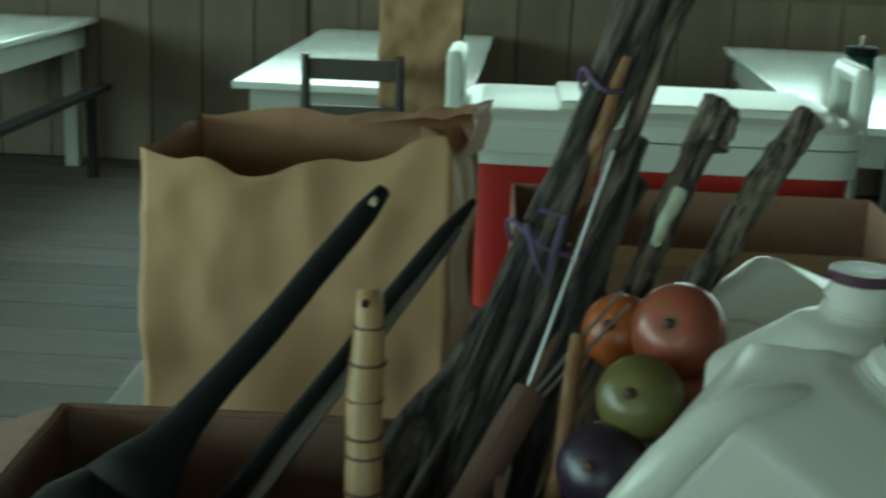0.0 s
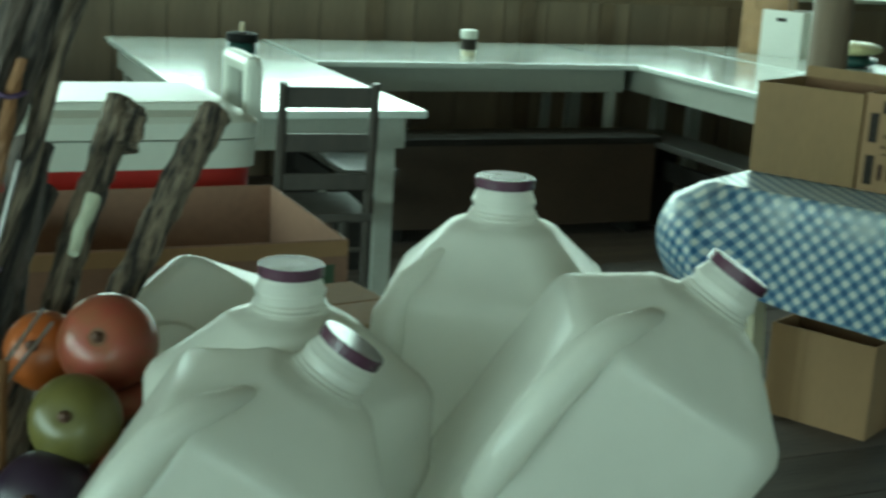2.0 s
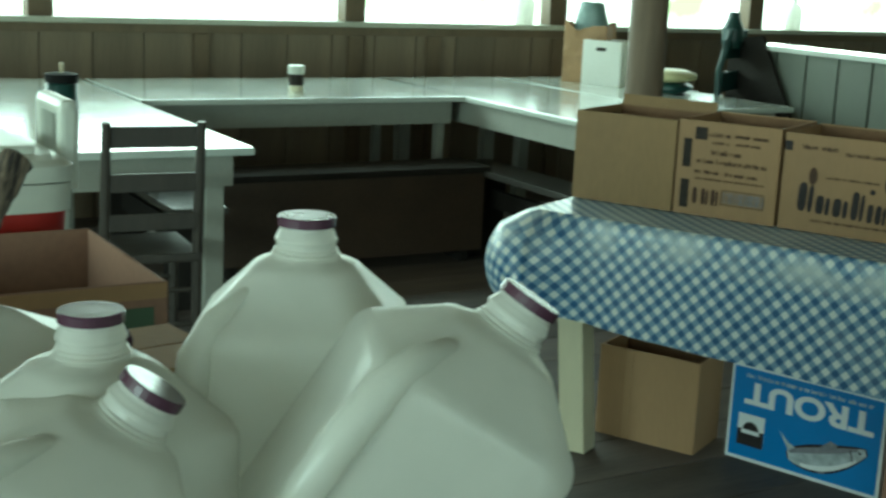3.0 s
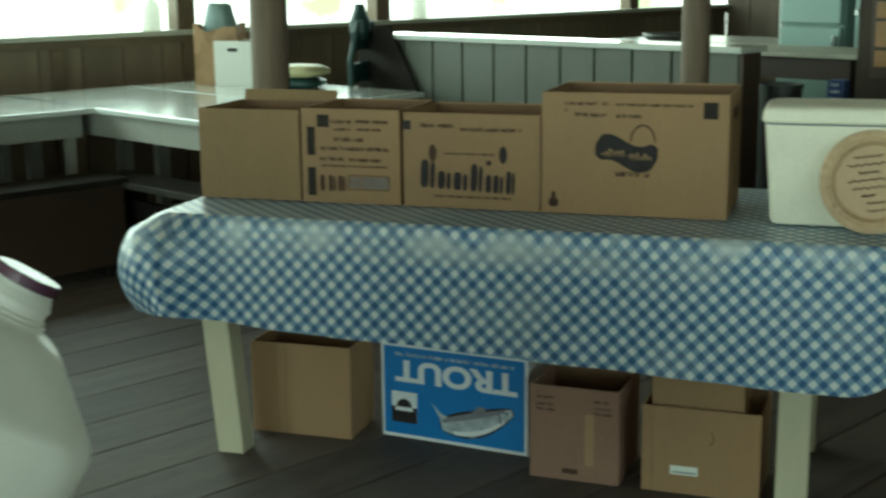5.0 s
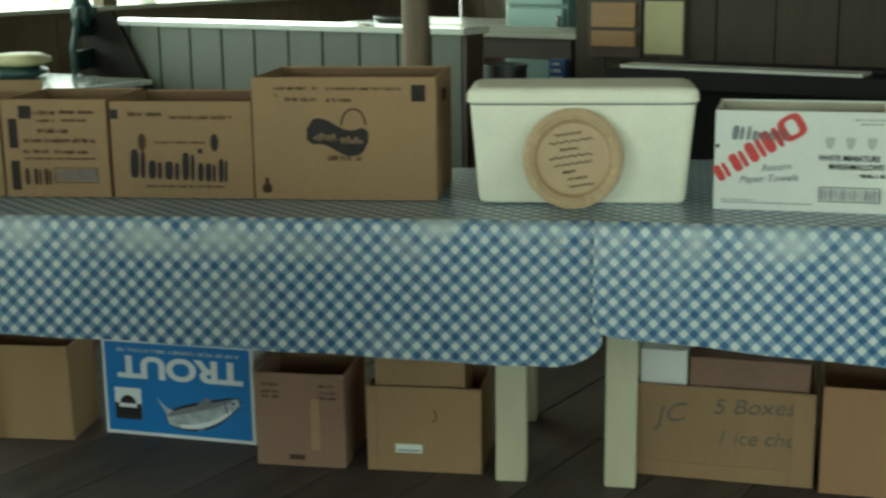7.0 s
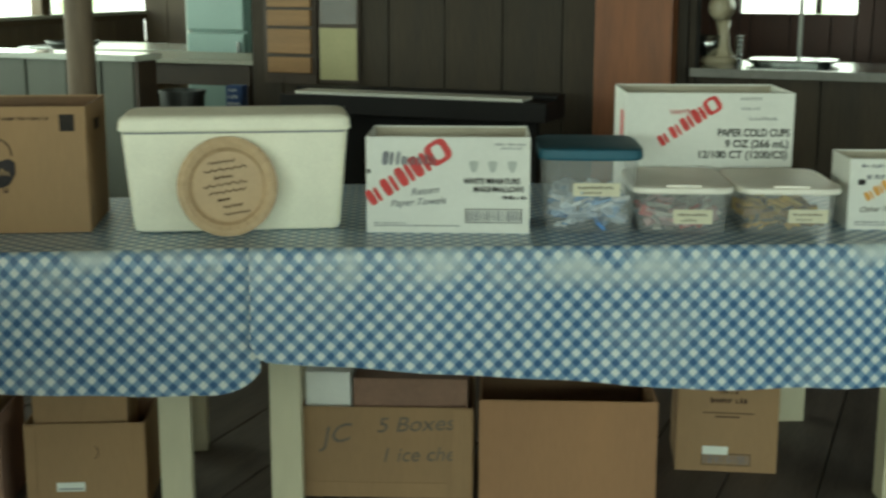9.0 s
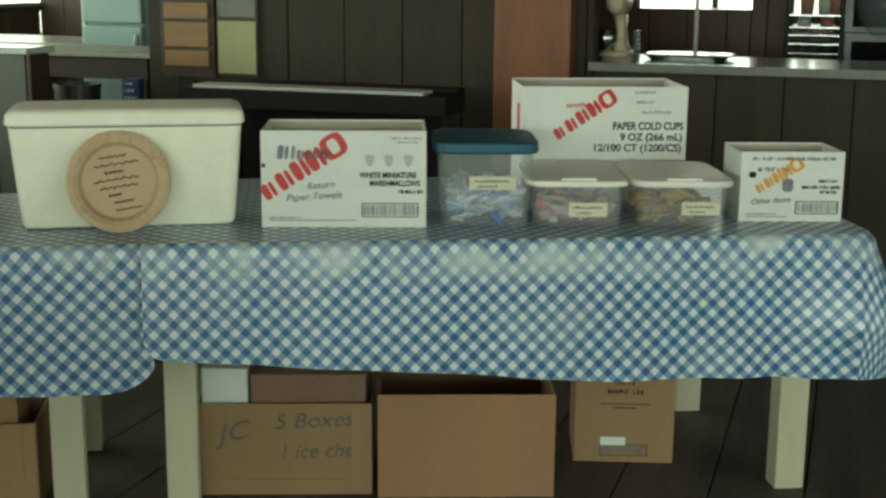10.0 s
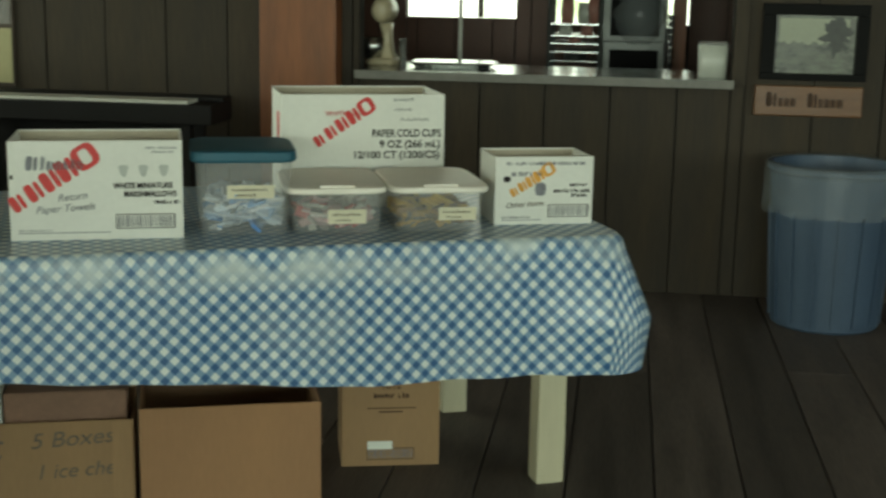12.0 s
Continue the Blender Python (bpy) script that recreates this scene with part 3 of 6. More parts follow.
solo("sill_west", box(X0 - 0.11, Y0, 1.032, X0 + 0.045, Y1, 1.062, 0.004), SILLM, "pale painted window sill", "sill", kind="structure")
solo("rail_west", box(X0 + 0.002, Y0, 0.985, X0 + 0.026, Y1, 1.03, 0.003), TRIM, "dark wooden rail below the sill", "trim", kind="structure")
for y in (-3.8, -2.0, -0.2, 1.65, 3.43, 4.85, 6.51, 9.45):
    solo("window_post", box(X0 - 0.1, y - 0.065, 1.0625, X0 + 0.01, y + 0.065, 2.25, 0.004), TRIM, "dark wooden post between open windows", "post", kind="structure")
for y in (-3.0, -1.15, 0.7, 2.5, 3.43, 3.95, 4.85, 6.51):
    solo("wall_batten", box(X0 + 0.002, y - 0.045, 0, X0 + 0.03, y + 0.045, 0.983, 0.003), TRIM, "dark upright batten on the board wall", "batten", kind="structure")

solo("reddish_post", box(-1.55, NORTH - 0.13, 0, -1.19, NORTH - 0.003, TOP, 0.006), REDWOOD, "wide reddish brown wooden post on the wall", "post", kind="structure")
solo("hatch_counter", box(-1.11, NORTH - 0.1, 0.968, 0.6, NORTH + 0.55, 1.0, 0.004), HATCH_STEEL, "shiny steel counter in the serving hatch", "counter", kind="structure")
# added strip: the counter's front face made darker than its top by colour
solo("hatch_lip", box(-1.11, NORTH - 0.106, 0.962, 0.6, NORTH - 0.102, 1.0005), material("dull_steel_lip", (0.17, 0.165, 0.145), 0.5, 0.2, vary=0.3, scale=6), "added darker strip that shades the hatch counter's front edge", "trim", kind="structure")
solo("hatch_jamb", box(0.598, NORTH - 0.02, 0.97, 0.66, NORTH + 0.13, 2.0, 0.003), WALLM, "dark jamb of the serving hatch", "trim", kind="structure")


def log_post(x, y, r0, r1, label):
    n = 22
    rings = []
    for i in range(14):
        z = TOP * i / 13
        r = r0 + (r1 - r0) * i / 13
        rings.append([(x + r * (1 + 0.06 * noise.noise((math.cos(a) * 1.6, math.sin(a) * 1.6, z * 1.7))) * math.cos(a),
                       y + r * (1 + 0.06 * noise.noise((math.cos(a) * 1.6 + 5, math.sin(a) * 1.6, z * 1.7))) * math.sin(a), z) for a in (2 * math.pi * k / n for k in range(n))])
    solo("log_post", add_loft(bmesh.new(), rings), LOG, label, "post", kind="structure", smooth=True)


log_post(-4.33, 3.3, 0.08, 0.066, "round peeled log post rising behind the tables")
log_post(-3.235, 4.6, 0.06, 0.052, "thin round log post in front of the panelled counter")


# ---- furniture of the hall ----
before = set(bpy.data.objects)
def plank_table(name, x0, y0, x1, y1, label, z=0.76, leg=0.07, inset=0.14, top=WHITE_TOP, wood=WHITE_WOOD, apron=0.12, group="white tables", dy=0.05, long_x=True):
    ob = thing(name, label, "table", pose(x0, y0, 0), group)
    w, d = x1 - x0, y1 - y0
    part("tabletop", box(0, 0, z - 0.028, w, d, z, 0.005), top, ob, "glossy white painted tabletop")
    part("apron", box(inset * 0.6, dy, z - 0.028 - apron, w - inset * 0.6, dy + 0.022, z - 0.0285), wood, ob)
    part("apron", box(inset * 0.6, d - dy - 0.022, z - 0.028 - apron, w - inset * 0.6, d - dy, z - 0.0285), wood, ob)
    for x in (inset * 0.6, w - inset * 0.6 - 0.022):
        part("apron", box(x, dy + 0.023, z - 0.028 - apron, x + 0.022, d - dy - 0.023, z - 0.0285), wood, ob)
    for x in (inset * 0.6 + 0.024, w - inset * 0.6 - 0.024 - leg):
        for y in (dy + 0.024, d - dy - 0.024 - leg):
            part("leg", box(x, y, 0, x + leg, y + leg, z - 0.029, 0.003), wood, ob)
    return ob


plank_table("white_table", -6.98, 0.96, -4.53, 1.73, "long glossy white painted table reaching out from the wall")
plank_table("white_table", -6.98, 1.76, -6.0, 3.46, "glossy white painted table along the wall", leg=0.045)
plank_table("white_table", -6.98, 3.49, -4.55, 4.28, "glossy white painted table beside the log post")
plank_table("white_table", -6.98, 4.31, -5.3, 5.1, "white painted table below the windows")
plank_table("white_table", -6.98, -1.07, -4.9, -0.2, "glossy white table with a chair pushed to its end")
plank_table("white_table", -7.0, -3.2, -5.0, -2.25, "white painted table at the end of the hall")


def ladder_chair(m, label, w=0.34, d=0.36, h=0.87, seat=0.44):
    """A ladder-back chair; the back stands at y = 0, the seat goes towards +y."""
    ob = thing("ladder_chair", label, "chair", m, "dark wooden chairs")
    for x in (0.0, w - 0.032):
        part("back_post", tube([(x + 0.016, 0.03, 0), (x + 0.016, 0.02, seat), (x + 0.016, -0.01, h * 0.8), (x + 0.016, -0.03, h)], [0.016, 0.018, 0.017, 0.014], 10), CHAIRW, ob)
        part("front_leg", tube([(x + 0.016, d - 0.02, 0), (x + 0.016, d - 0.02, seat - 0.03)], [0.015, 0.018], 10), CHAIRW, ob)
    for z, t in ((h - 0.085, 0.07), (h - 0.23, 0.06), (h - 0.36, 0.055)):
        y = -0.022 + (h - z) * 0.05
        part("slat", box(0.028, y - 0.006, z, w - 0.028, y + 0.006, z + t, 0.003), CHAIRW, ob)
    part("seat", box(0.002, 0.0, seat - 0.03, w - 0.002, d, seat, 0.006), CHAIRW, ob)
    for z in (0.16, 0.28):
        part("rung", tube([(0.016, d - 0.02, z), (w - 0.016, d - 0.02, z)], [0.009, 0.009], 8), CHAIRW, ob)
        part("rung", tube([(0.016, 0.025, z + 0.03), (w - 0.016, 0.025, z + 0.03)], [0.009, 0.009], 8), CHAIRW, ob)
    return ob


ladder_chair(pose(-4.36, 1.135, 0, 0, 0, 86), "dark ladder-back chair at the end of a white table", h=0.885)
ladder_chair(pose(-4.48, -0.74, 0, 0, 0, 92), "dark ladder-back chair holding a tall paper bag", h=0.925)
bench = thing("bench", "narrow low dark wooden bench beside a white table", "bench", pose(-6.8, -2.2, 0))
part("seat", box(0, 0, 0.415, 2.3, 0.07, 0.445, 0.004), BENCHW, bench)
for x in (0.2, 2.05):
    part("leg", box(x, 0.012, 0, x + 0.04, 0.058, 0.414, 0.003), BENCHW, bench)



def side_bench(x0, y0, x1, y1, label):
    """A plank bench on two trestle ends, with a rail between."""
    ob = thing("bench", label, "bench", pose(x0, y0, 0), "benches at the white tables")
    w, d = x1 - x0, y1 - y0
    part("seat", box(0, 0, 0.42, w, d, 0.45, 0.004), BENCH_TOP, ob, "varnished dark seat plank")
    ends = (0.16, w - 0.2) if w > d else (0.16, d - 0.2)
    for q in ends:
        a, b = ((q, 0.02, q + 0.04, d - 0.02) if w > d else (0.02, q, w - 0.02, q + 0.04))[:2], ((q + 0.04, d - 0.02) if w > d else (w - 0.02, q + 0.04))
        part("leg", box(a[0], a[1], 0, b[0], b[1], 0.419, 0.003), BENCHW, ob)
    if w > d:
        part("rail", box(0.21, d / 2 - 0.015, 0.25, w - 0.21, d / 2 + 0.015, 0.34), BENCHW, ob)
    else:
        part("rail", box(w / 2 - 0.015, 0.21, 0.25, w / 2 + 0.015, d - 0.21, 0.34), BENCHW, ob)


side_bench(-6.3, 1.6, -5.03, 1.82, "dark plank bench beside the long white table")
side_bench(-5.9, 3.36, -4.68, 3.6, "dark plank bench in front of a white table")
low = thing("bench", "dark boxed-in bench beside the wall table", "bench", pose(-5.86, 1.95, 0), "benches at the white tables")
part("seat", box(0, 0, 0.44, 0.29, 1.4, 0.47, 0.004), BENCHW, low)
part("front_board", box(0.255, 0.02, 0.06, 0.275, 1.38, 0.439, 0.003), DARKWOOD, low)
for y in (0.08, 1.28):
    part("leg", box(0.03, y, 0, 0.25, y + 0.04, 0.439, 0.003), BENCHW, low)

# the hall's first tables stand slightly askew
ASKEW = Matrix.Translation((-0.041, -0.044, 0)) @ Matrix.Translation((-0.19, 0.02, 0)) @ Matrix.Rotation(radians(-0.94), 4, "Z") @ Matrix.Translation((0.19, -0.02, 0))
for ob in sorted(set(bpy.data.objects) - before, key=lambda o: o.name):
    if ob.parent is None and ob.location.y < 3.3:
        ob.matrix_world = ASKEW @ ob.matrix_basis

# panelled counter
ctr = thing("panelled_counter", "long grey-green panelled counter with a bright top", "counter", pose(-5.9, 5.35, 0))
CW = 2.4
part("body", box(0.0, 0.02, 0, CW, 0.13, 1.018), UNDER, ctr)
cells = [0.0, 0.178, 0.41, 0.642, 0.874, 1.106, 1.338, 1.56, 1.794, 2.027, 2.22, CW]
for a, b in zip(cells, cells[1:]):
    part("panel", box(a + 0.007, 0, 0.0, b - 0.007, 0.019, 1.018, 0.003), COUNTERM, ctr)
part("end_panel", box(-0.022, 0.0, 0, -0.001, 0.15, 1.018, 0.003), GREEN_DARK, ctr, "dark green end panel")
part("end_panel", box(CW + 0.001, 0.0, 0, CW + 0.022, 0.15, 1.018, 0.003), DARKWOOD, ctr)
part("countertop", box(-0.04, -0.035, 1.02, CW + 0.03, 0.19, 1.05, 0.005), WHITE_TOP, ctr, "glossy white countertop")

desk = plank_table("dark_table", -5.3, 6.62, -3.56, 7.22, "tall dark table with a pale top", z=0.945, top=SILLM, wood=DARKWOOD, group="", leg=0.09)
plank_table("white_table", -6.2, 7.9, -4.1, 8.7, "pale table near the far windows", z=0.9)
fr = thing("refrigerator", "pale blue enamel refrigerator standing in the far room", "refrigerator", pose(-4.725, 7.75, 0))
part("body", box(0, 0.06, 0.05, 0.435, 0.65, 1.75, 0.02), FRIDGE, fr)
fr_door = part("door", box(0.003, 0, 0.05, 0.432, 0.055, 1.03, 0.015), FRIDGE, fr)
part("freezer_door", box(0.003, 0, 1.045, 0.432, 0.055, 1.745, 0.015), FRIDGE, fr)
part("handle", box(0.39, -0.03, 0.75, 0.41, -0.001, 0.98, 0.006), STEEL, fr_door)
part("base", box(0.03, 0.08, 0, 0.4, 0.6, 0.049), BLACK, fr)
part("side_trim", box(-0.03, 0.05, 0.05, -0.002, 0.09, 1.75, 0.004), WHITE_PLASTIC, fr, "pale strip along the side")
lk = thing("metal_locker", "pale blue-green metal locker beside the refrigerator", "locker", pose(-4.215, 7.78, 0))
part("body", box(0, 0.03, 0, 0.16, 0.5, 1.8, 0.006), FRIDGE, lk)
part("door", box(0.004, 0, 0.05, 0.156, 0.028, 1.77, 0.004), FRIDGE, lk)
part("latch", box(0.012, -0.02, 1.1, 0.03, -0.001, 1.14, 0.004), STEEL, lk)
for x, y, r, h in ((-4.2, 6.3, 0.12, 0.76), (-3.8, 6.22, 0.118, 0.79)):
    solo("dark_bin", lathe([(r * 0.85, 0), (r, h), (r * 1.05, h), (r * 1.05, h + 0.02), (r * 0.95, h + 0.02), (r * 0.8, 0.03)], 24, True, True), BLACK if r > 0.119 else PAN_STEEL, "dark round bin beside the tall table", "bin", pose(x, y, 0), "dark bins")

stool = thing("stool", "small dark stool under a blue box", "stool", pose(-3.4, 6.1, 0))
part("seat", lathe([(0.1, 0.715), (0.105, 0.72), (0.105, 0.735), (0.1, 0.74)], 24), DARKWOOD, stool)
for a in (0.6, 2.2, 3.8, 5.4):
    part("leg", tube([(0.1 * math.cos(a), 0.1 * math.sin(a), 0), (0.07 * math.cos(a), 0.07 * math.sin(a), 0.714)], [0.012, 0.014], 8), DARKWOOD, stool)
bb = carton("blue_box", 0.085, 0.08, 0.112, pose(-3.44, 6.06, 0.7405, 0, 0, 8), "small blue and white printed box on a stool", material("deep_blue_card", (0.03, 0.07, 0.2), 0.5, vary=0.15), lid=True, category="box")
for k in range(3):
    text_row(bb, 0.008 + 0.004 * k, 0.078 - 0.012 * k, 0.018 + 0.034 * k, 0.02, WHITE_PRINT, 300 + k)
leaning = bmesh.new()
for y in (0.0, 0.02):
    leaning.faces.new([leaning.verts.new((x, y, z)) for x, z in ((0.0, 0.0), (0.58, 0.0), (0.56, 0.68), (0.29, 1.1), (0.04, 1.06))])
bmesh.ops.bridge_loops(leaning, edges=leaning.edges[:])
solo("leaning_board", leaning, BENCHW, "dark weathered board leaning against the panelled counter", "board", pose(-6.1, 5.31, 0))

# things on the far tables
can = thing("dark_canister", "dark green metal canister on the white table", "canister", ASKEW @ pose(-4.78, 1.12, 0.76))
part("body", lathe([(0.052, 0), (0.055, 0.01), (0.055, 0.2), (0.05, 0.205)], 28), GREEN_DARK, can, smooth=True)
part("lid", lathe([(0.052, 0.2055), (0.056, 0.207), (0.056, 0.235), (0.03, 0.24)], 28), BLACK, can)
part("knob", lathe([(0.008, 0.2405), (0.008, 0.27), (0.004, 0.274)], 10), CREAM, can)
jar = thing("jar", "small jar with a white cap on the white table", "jar", ASKEW @ pose(-6.31, 2.64, 0.76))
part("glass", lathe([(0.034, 0), (0.036, 0.01), (0.036, 0.075), (0.03, 0.085)], 20), LABEL, jar)
part("band", lathe([(0.0372, 0.03), (0.0372, 0.085)], 20, False, False), INK, jar)
part("cap", lathe([(0.04, 0.0855), (0.042, 0.088), (0.042, 0.125), (0.038, 0.128)], 20), WHITE_PLASTIC, jar)

wb = carton("white_carton", 0.24, 0.2, 0.26, pose(-6.52, 4.6, 0.76, 0, 0, 30), "white carton with a hand hole on the far table", WHITEBOX)
print_bar(wb, 0.085, 0.2, 0.145, 0.22, INK, name="hand_hole")


def paper_bag(m, w, d, h, label, torn=0.02, seed=1, mat=KRAFT, lean=0.0):
    """An open kraft bag with gussets and a torn rim."""
    ob = thing("paper_bag", label, "paper bag", m)
    n, rows = 168, 54

    def ring(z, grow, drop=0.0):
        out = []
        for i in range(n):
            f = i / n * 4
            s, g = int(f), f % 1
            cx, cy = [(-1 + 2 * g, -1), (1, -1 + 2 * g), (1 - 2 * g, 1), (-1, 1 - 2 * g)][s]
            gus = 0.0 if s in (0, 2) else 0.10 * math.sin(math.pi * g) * (0.3 + 0.7 * z / h)
            x = cx * (w / 2) * (1 - (gus if s in (1, 3) else 0))
            y = cy * (d / 2)
            k = noise.noise((x * 9 + seed, y * 9, z * 7)) * 0.009 + noise.noise((x * 24, y * 24 + seed, z * 20)) * 0.0035
            near, second = noise.voronoi((x * 13 + seed, y * 13, z * 11))[0][:2]
            k += (0.0035 - 0.009 * min(1.0, near)) * (0.4 + 0.6 * z / h) * min(1.0, z / 0.03) + 0.004 * min(0.6, second - near)
            rim = torn * (noise.noise((x * 11 + seed, y * 11, 2.0)) + 0.12 * noise.noise((x * 32 + seed, y * 32, 4.0)))
            if s == 0:
                rim -= torn * (0.95 * math.sin(math.pi * g) + 0.3 * math.exp(-((g - 0.32) / 0.09) ** 2) - 0.5 * g)
            zz = z + rim * (z / h) ** 6
            out.append((x + (k if s in (1, 3) else 0) + lean * z + cx * grow, y + (k if s in (0, 2) else k * 0.4) + cy * grow, zz - drop))
        return out

    outer = [ring(h * i / rows, 0) for i in range(rows + 1)]
    part("sheet", add_loft(bmesh.new(), outer, True, False), mat, ob, smooth=True)
    inner = [ring(max(0.004, h * i / rows), -0.0022, 0.0004) for i in range(rows + 1)]
    part("inside", add_loft(bmesh.new(), inner, True, False), KRAFT_IN, ob, "shaded inside of the paper bag", smooth=True)
    return ob


paper_bag(ASKEW @ pose(-4.74, -0.37, 0.44, 0, 0, 92), 0.28, 0.17, 0.72, "tall kraft paper bag standing on a chair", 0.02, 4)
paper_bag(pose(-6.62, 4.72, 0.76, 0, 0, 35), 0.27, 0.15, 0.345, "kraft paper bag behind a white carton", 0.03, 7)


def crumpled(w, d, h, seed):
    """A soft bag, gathered towards its top."""
    rings = []
    for i in range(14):
        f = i / 13
        r = 0.55 + 0.45 * math.sin(math.pi * (0.15 + 0.8 * f)) ** 0.7
        rings.append([(w / 2 * r * math.cos(a) * (1 + 0.22 * noise.noise((math.cos(a) * 2.5, math.sin(a) * 2.5, f * 4 + seed))),
                       d / 2 * r * math.sin(a) * (1 + 0.22 * noise.noise((math.cos(a) * 2.5 + 3, math.sin(a) * 2.5, f * 4 + seed))),
                       h * f + 0.02 * f * noise.noise((math.cos(a) * 3, math.sin(a) * 3, seed))) for a in (2 * math.pi * k / 32 for k in range(32))])
    return add_loft(bmesh.new(), rings)


GREY_BAG = material("grey_green_plastic_film", (0.22, 0.3, 0.28), 0.35, vary=0.3, scale=9, bump=0.4, bump_scale=20, translucent=0.3)
solo("plastic_bag", crumpled(0.2, 0.11, 0.46, 3.0), GREY_BAG, "grey-green plastic bag bulging out of a paper bag", "plastic bag", pose(-6.62, 4.72, 0.766, 0, 0, 35), smooth=True)


def sill_jug(y, label):
    ob = thing("plastic_jug", label, "jug", pose(X0 - 0.03, y, 1.0625), "pale jugs on the sill")
    part("body", lathe([(0.052, 0), (0.058, 0.008), (0.058, 0.13), (0.045, 0.165), (0.02, 0.185), (0.018, 0.2)], 28), JUG, ob, smooth=True)
    part("cap", lathe([(0.021, 0.2005), (0.021, 0.218), (0.018, 0.221)], 20), WHITE_PLASTIC, ob)


sill_jug(4.62, "pale plastic jug on the sill beside a window post")
sill_jug(6.9, "pale plastic jug on the sill above the counter")
solo("dark_bowl", lathe([(0.08, 0), (0.088, 0.004), (0.144, 0.042), (0.16, 0.07), (0.154, 0.07), (0.134, 0.038), (0.064, 0.012)], 32), PAN_STEEL, "dark metal bowl on the tall table", "bowl", pose(-4.95, 6.85, 0.9455), smooth=True)

gch = thing("green_chair", "dark green metal chair with a tall back", "chair", pose(-5.95, 5.22, 0, 0, 0, 118))
for x in (-0.17, 0.17):
    part("back_post", tube([(x, 0, 0), (x, 0, 0.9), (x * 0.7, -0.03, 1.12)], [0.018] * 3, 10), GREEN_DARK, gch)
    part("front_leg", tube([(x, 0.36, 0), (x, 0.36, 0.44)], [0.016] * 2, 10), GREEN_DARK, gch)
part("seat", box(-0.19, -0.01, 0.44, 0.19, 0.39, 0.47, 0.01), GREEN_DARK, gch)
for z in (0.62, 0.78, 0.96):
    part("slat", box(-0.16, -0.018, z, 0.16, -0.004, z + 0.11, 0.004), GREEN_DARK, gch)
part("finial", lathe([(0.05, 1.02), (0.06, 1.06), (0.06, 1.13), (0.035, 1.19), (0.03, 1.22)], 18), GREEN_DARK, gch)
CUSH = [rounded_ring(0.1, 0.1, 0, 3), rounded_ring(0.155, 0.13, 0.02, 3), rounded_ring(0.155, 0.13, 0.045, 3), rounded_ring(0.1, 0.09, 0.065, 3)]
solo("green_cushion", add_loft(bmesh.new(), CUSH), GREEN_DARK, "dark green cushion on the far table", "cushion", pose(-6.05, 4.83, 0.761, 0, 0, 25), smooth=True)
solo("yellow_cushion", add_loft(bmesh.new(), CUSH), YELLOW_PAPER, "faded yellow cushion on a dark green one", "cushion", pose(-6.03, 4.84, 0.826, 0, 0, 20), smooth=True)

# ---- along the kitchen wall ----
pan = thing("pine_rack", "rack of pine panels in a dark frame on the wall", "rack", pose(-3.36, NORTH - 0.05, 0.0))
part("frame", box(0.03, 0.02, 0.86, 0.33, 0.047, 1.75), DARKWOOD, pan)
for z0, z1 in ((0.916, 0.995), (1.014, 1.137), (1.153, 1.233), (1.248, 1.33), (1.347, 1.46), (1.477, 1.57), (1.585, 1.7)):
    part("panel", box(0.06, 0, z0, 0.306, 0.019, z1, 0.004), PINE, pan)
tall = thing("notice_holder", "pale yellow notice under a clear sleeve on the wall", "notice", pose(-3.02, NORTH - 0.03, 0))
part("board", box(0, 0.01, 0.87, 0.225, 0.027, 1.5), DARKWOOD, tall)
part("sheet", box(0.008, 0.004, 0.885, 0.215, 0.009, 1.145, 0.001), YELLOW_PAPER, tall, "pale yellow sheet of paper")
part("sleeve", box(0.012, 0.003, 1.165, 0.212, 0.009, 1.45, 0.001), TUB, tall, "clear plastic sleeve")

kb = thing("electric_keyboard", "black electric keyboard on a dark stand", "keyboard", pose(-2.95, 5.72, 0))
part("case", box(0, 0.0, 0.775, 1.31, 0.3, 0.862, 0.006), PIANO_DARK, kb)
part("rear_case", box(0.0, 0.17, 0.8625, 1.31, 0.3, 0.882, 0.004), PIANO_DARK, kb)
for k in range(50):
    part("key", box(0.075 + k * 0.0225, 0.012, 0.8625, 0.075 + k * 0.0225 + 0.0215, 0.155, 0.878, 0.002), KEY_WHITE, kb)
for x in (0.15, 1.15):
    part("stand_leg", box(x, 0.04, 0, x + 0.05, 0.09, 0.774), PIANO_DARK, kb)
    part("stand_leg", box(x, 0.22, 0, x + 0.05, 0.27, 0.774), PIANO_DARK, kb)
    part("foot", box(x - 0.01, -0.02, 0.0, x + 0.06, 0.035, 0.04), PIANO_DARK, kb)
part("stretcher", box(0.2, 0.24, 0.35, 1.15, 0.26, 0.75), PIANO_DARK, kb)

pic = thing("framed_picture", "old landscape photograph in a black frame", "picture", pose(0.715, NORTH - 0.04, 1.005))
for a, b, c, e in ((0, 0, 0.46, 0.03), (0, 0.285, 0.46, 0.335), (0, 0.0305, 0.062, 0.2845), (0.405, 0.0305, 0.46, 0.2845)):
    part("frame_bar", box(a, 0, b, c, 0.03, e, 0.004), BLACK, pic)
part("photo", box(0.062, 0.016, 0.0305, 0.405, 0.024, 0.2845), PHOTO, pic, "faded black and white landscape photograph")
PHOTO_SKY = material("faded_photo_sky", (0.3, 0.32, 0.22), 0.35, vary=0.15, scale=8, bump=0)
PHOTO_TREE = material("faded_photo_trees", (0.03, 0.032, 0.026), 0.4, vary=0.6, scale=40, bump=0)
sky_shape = bmesh.new()
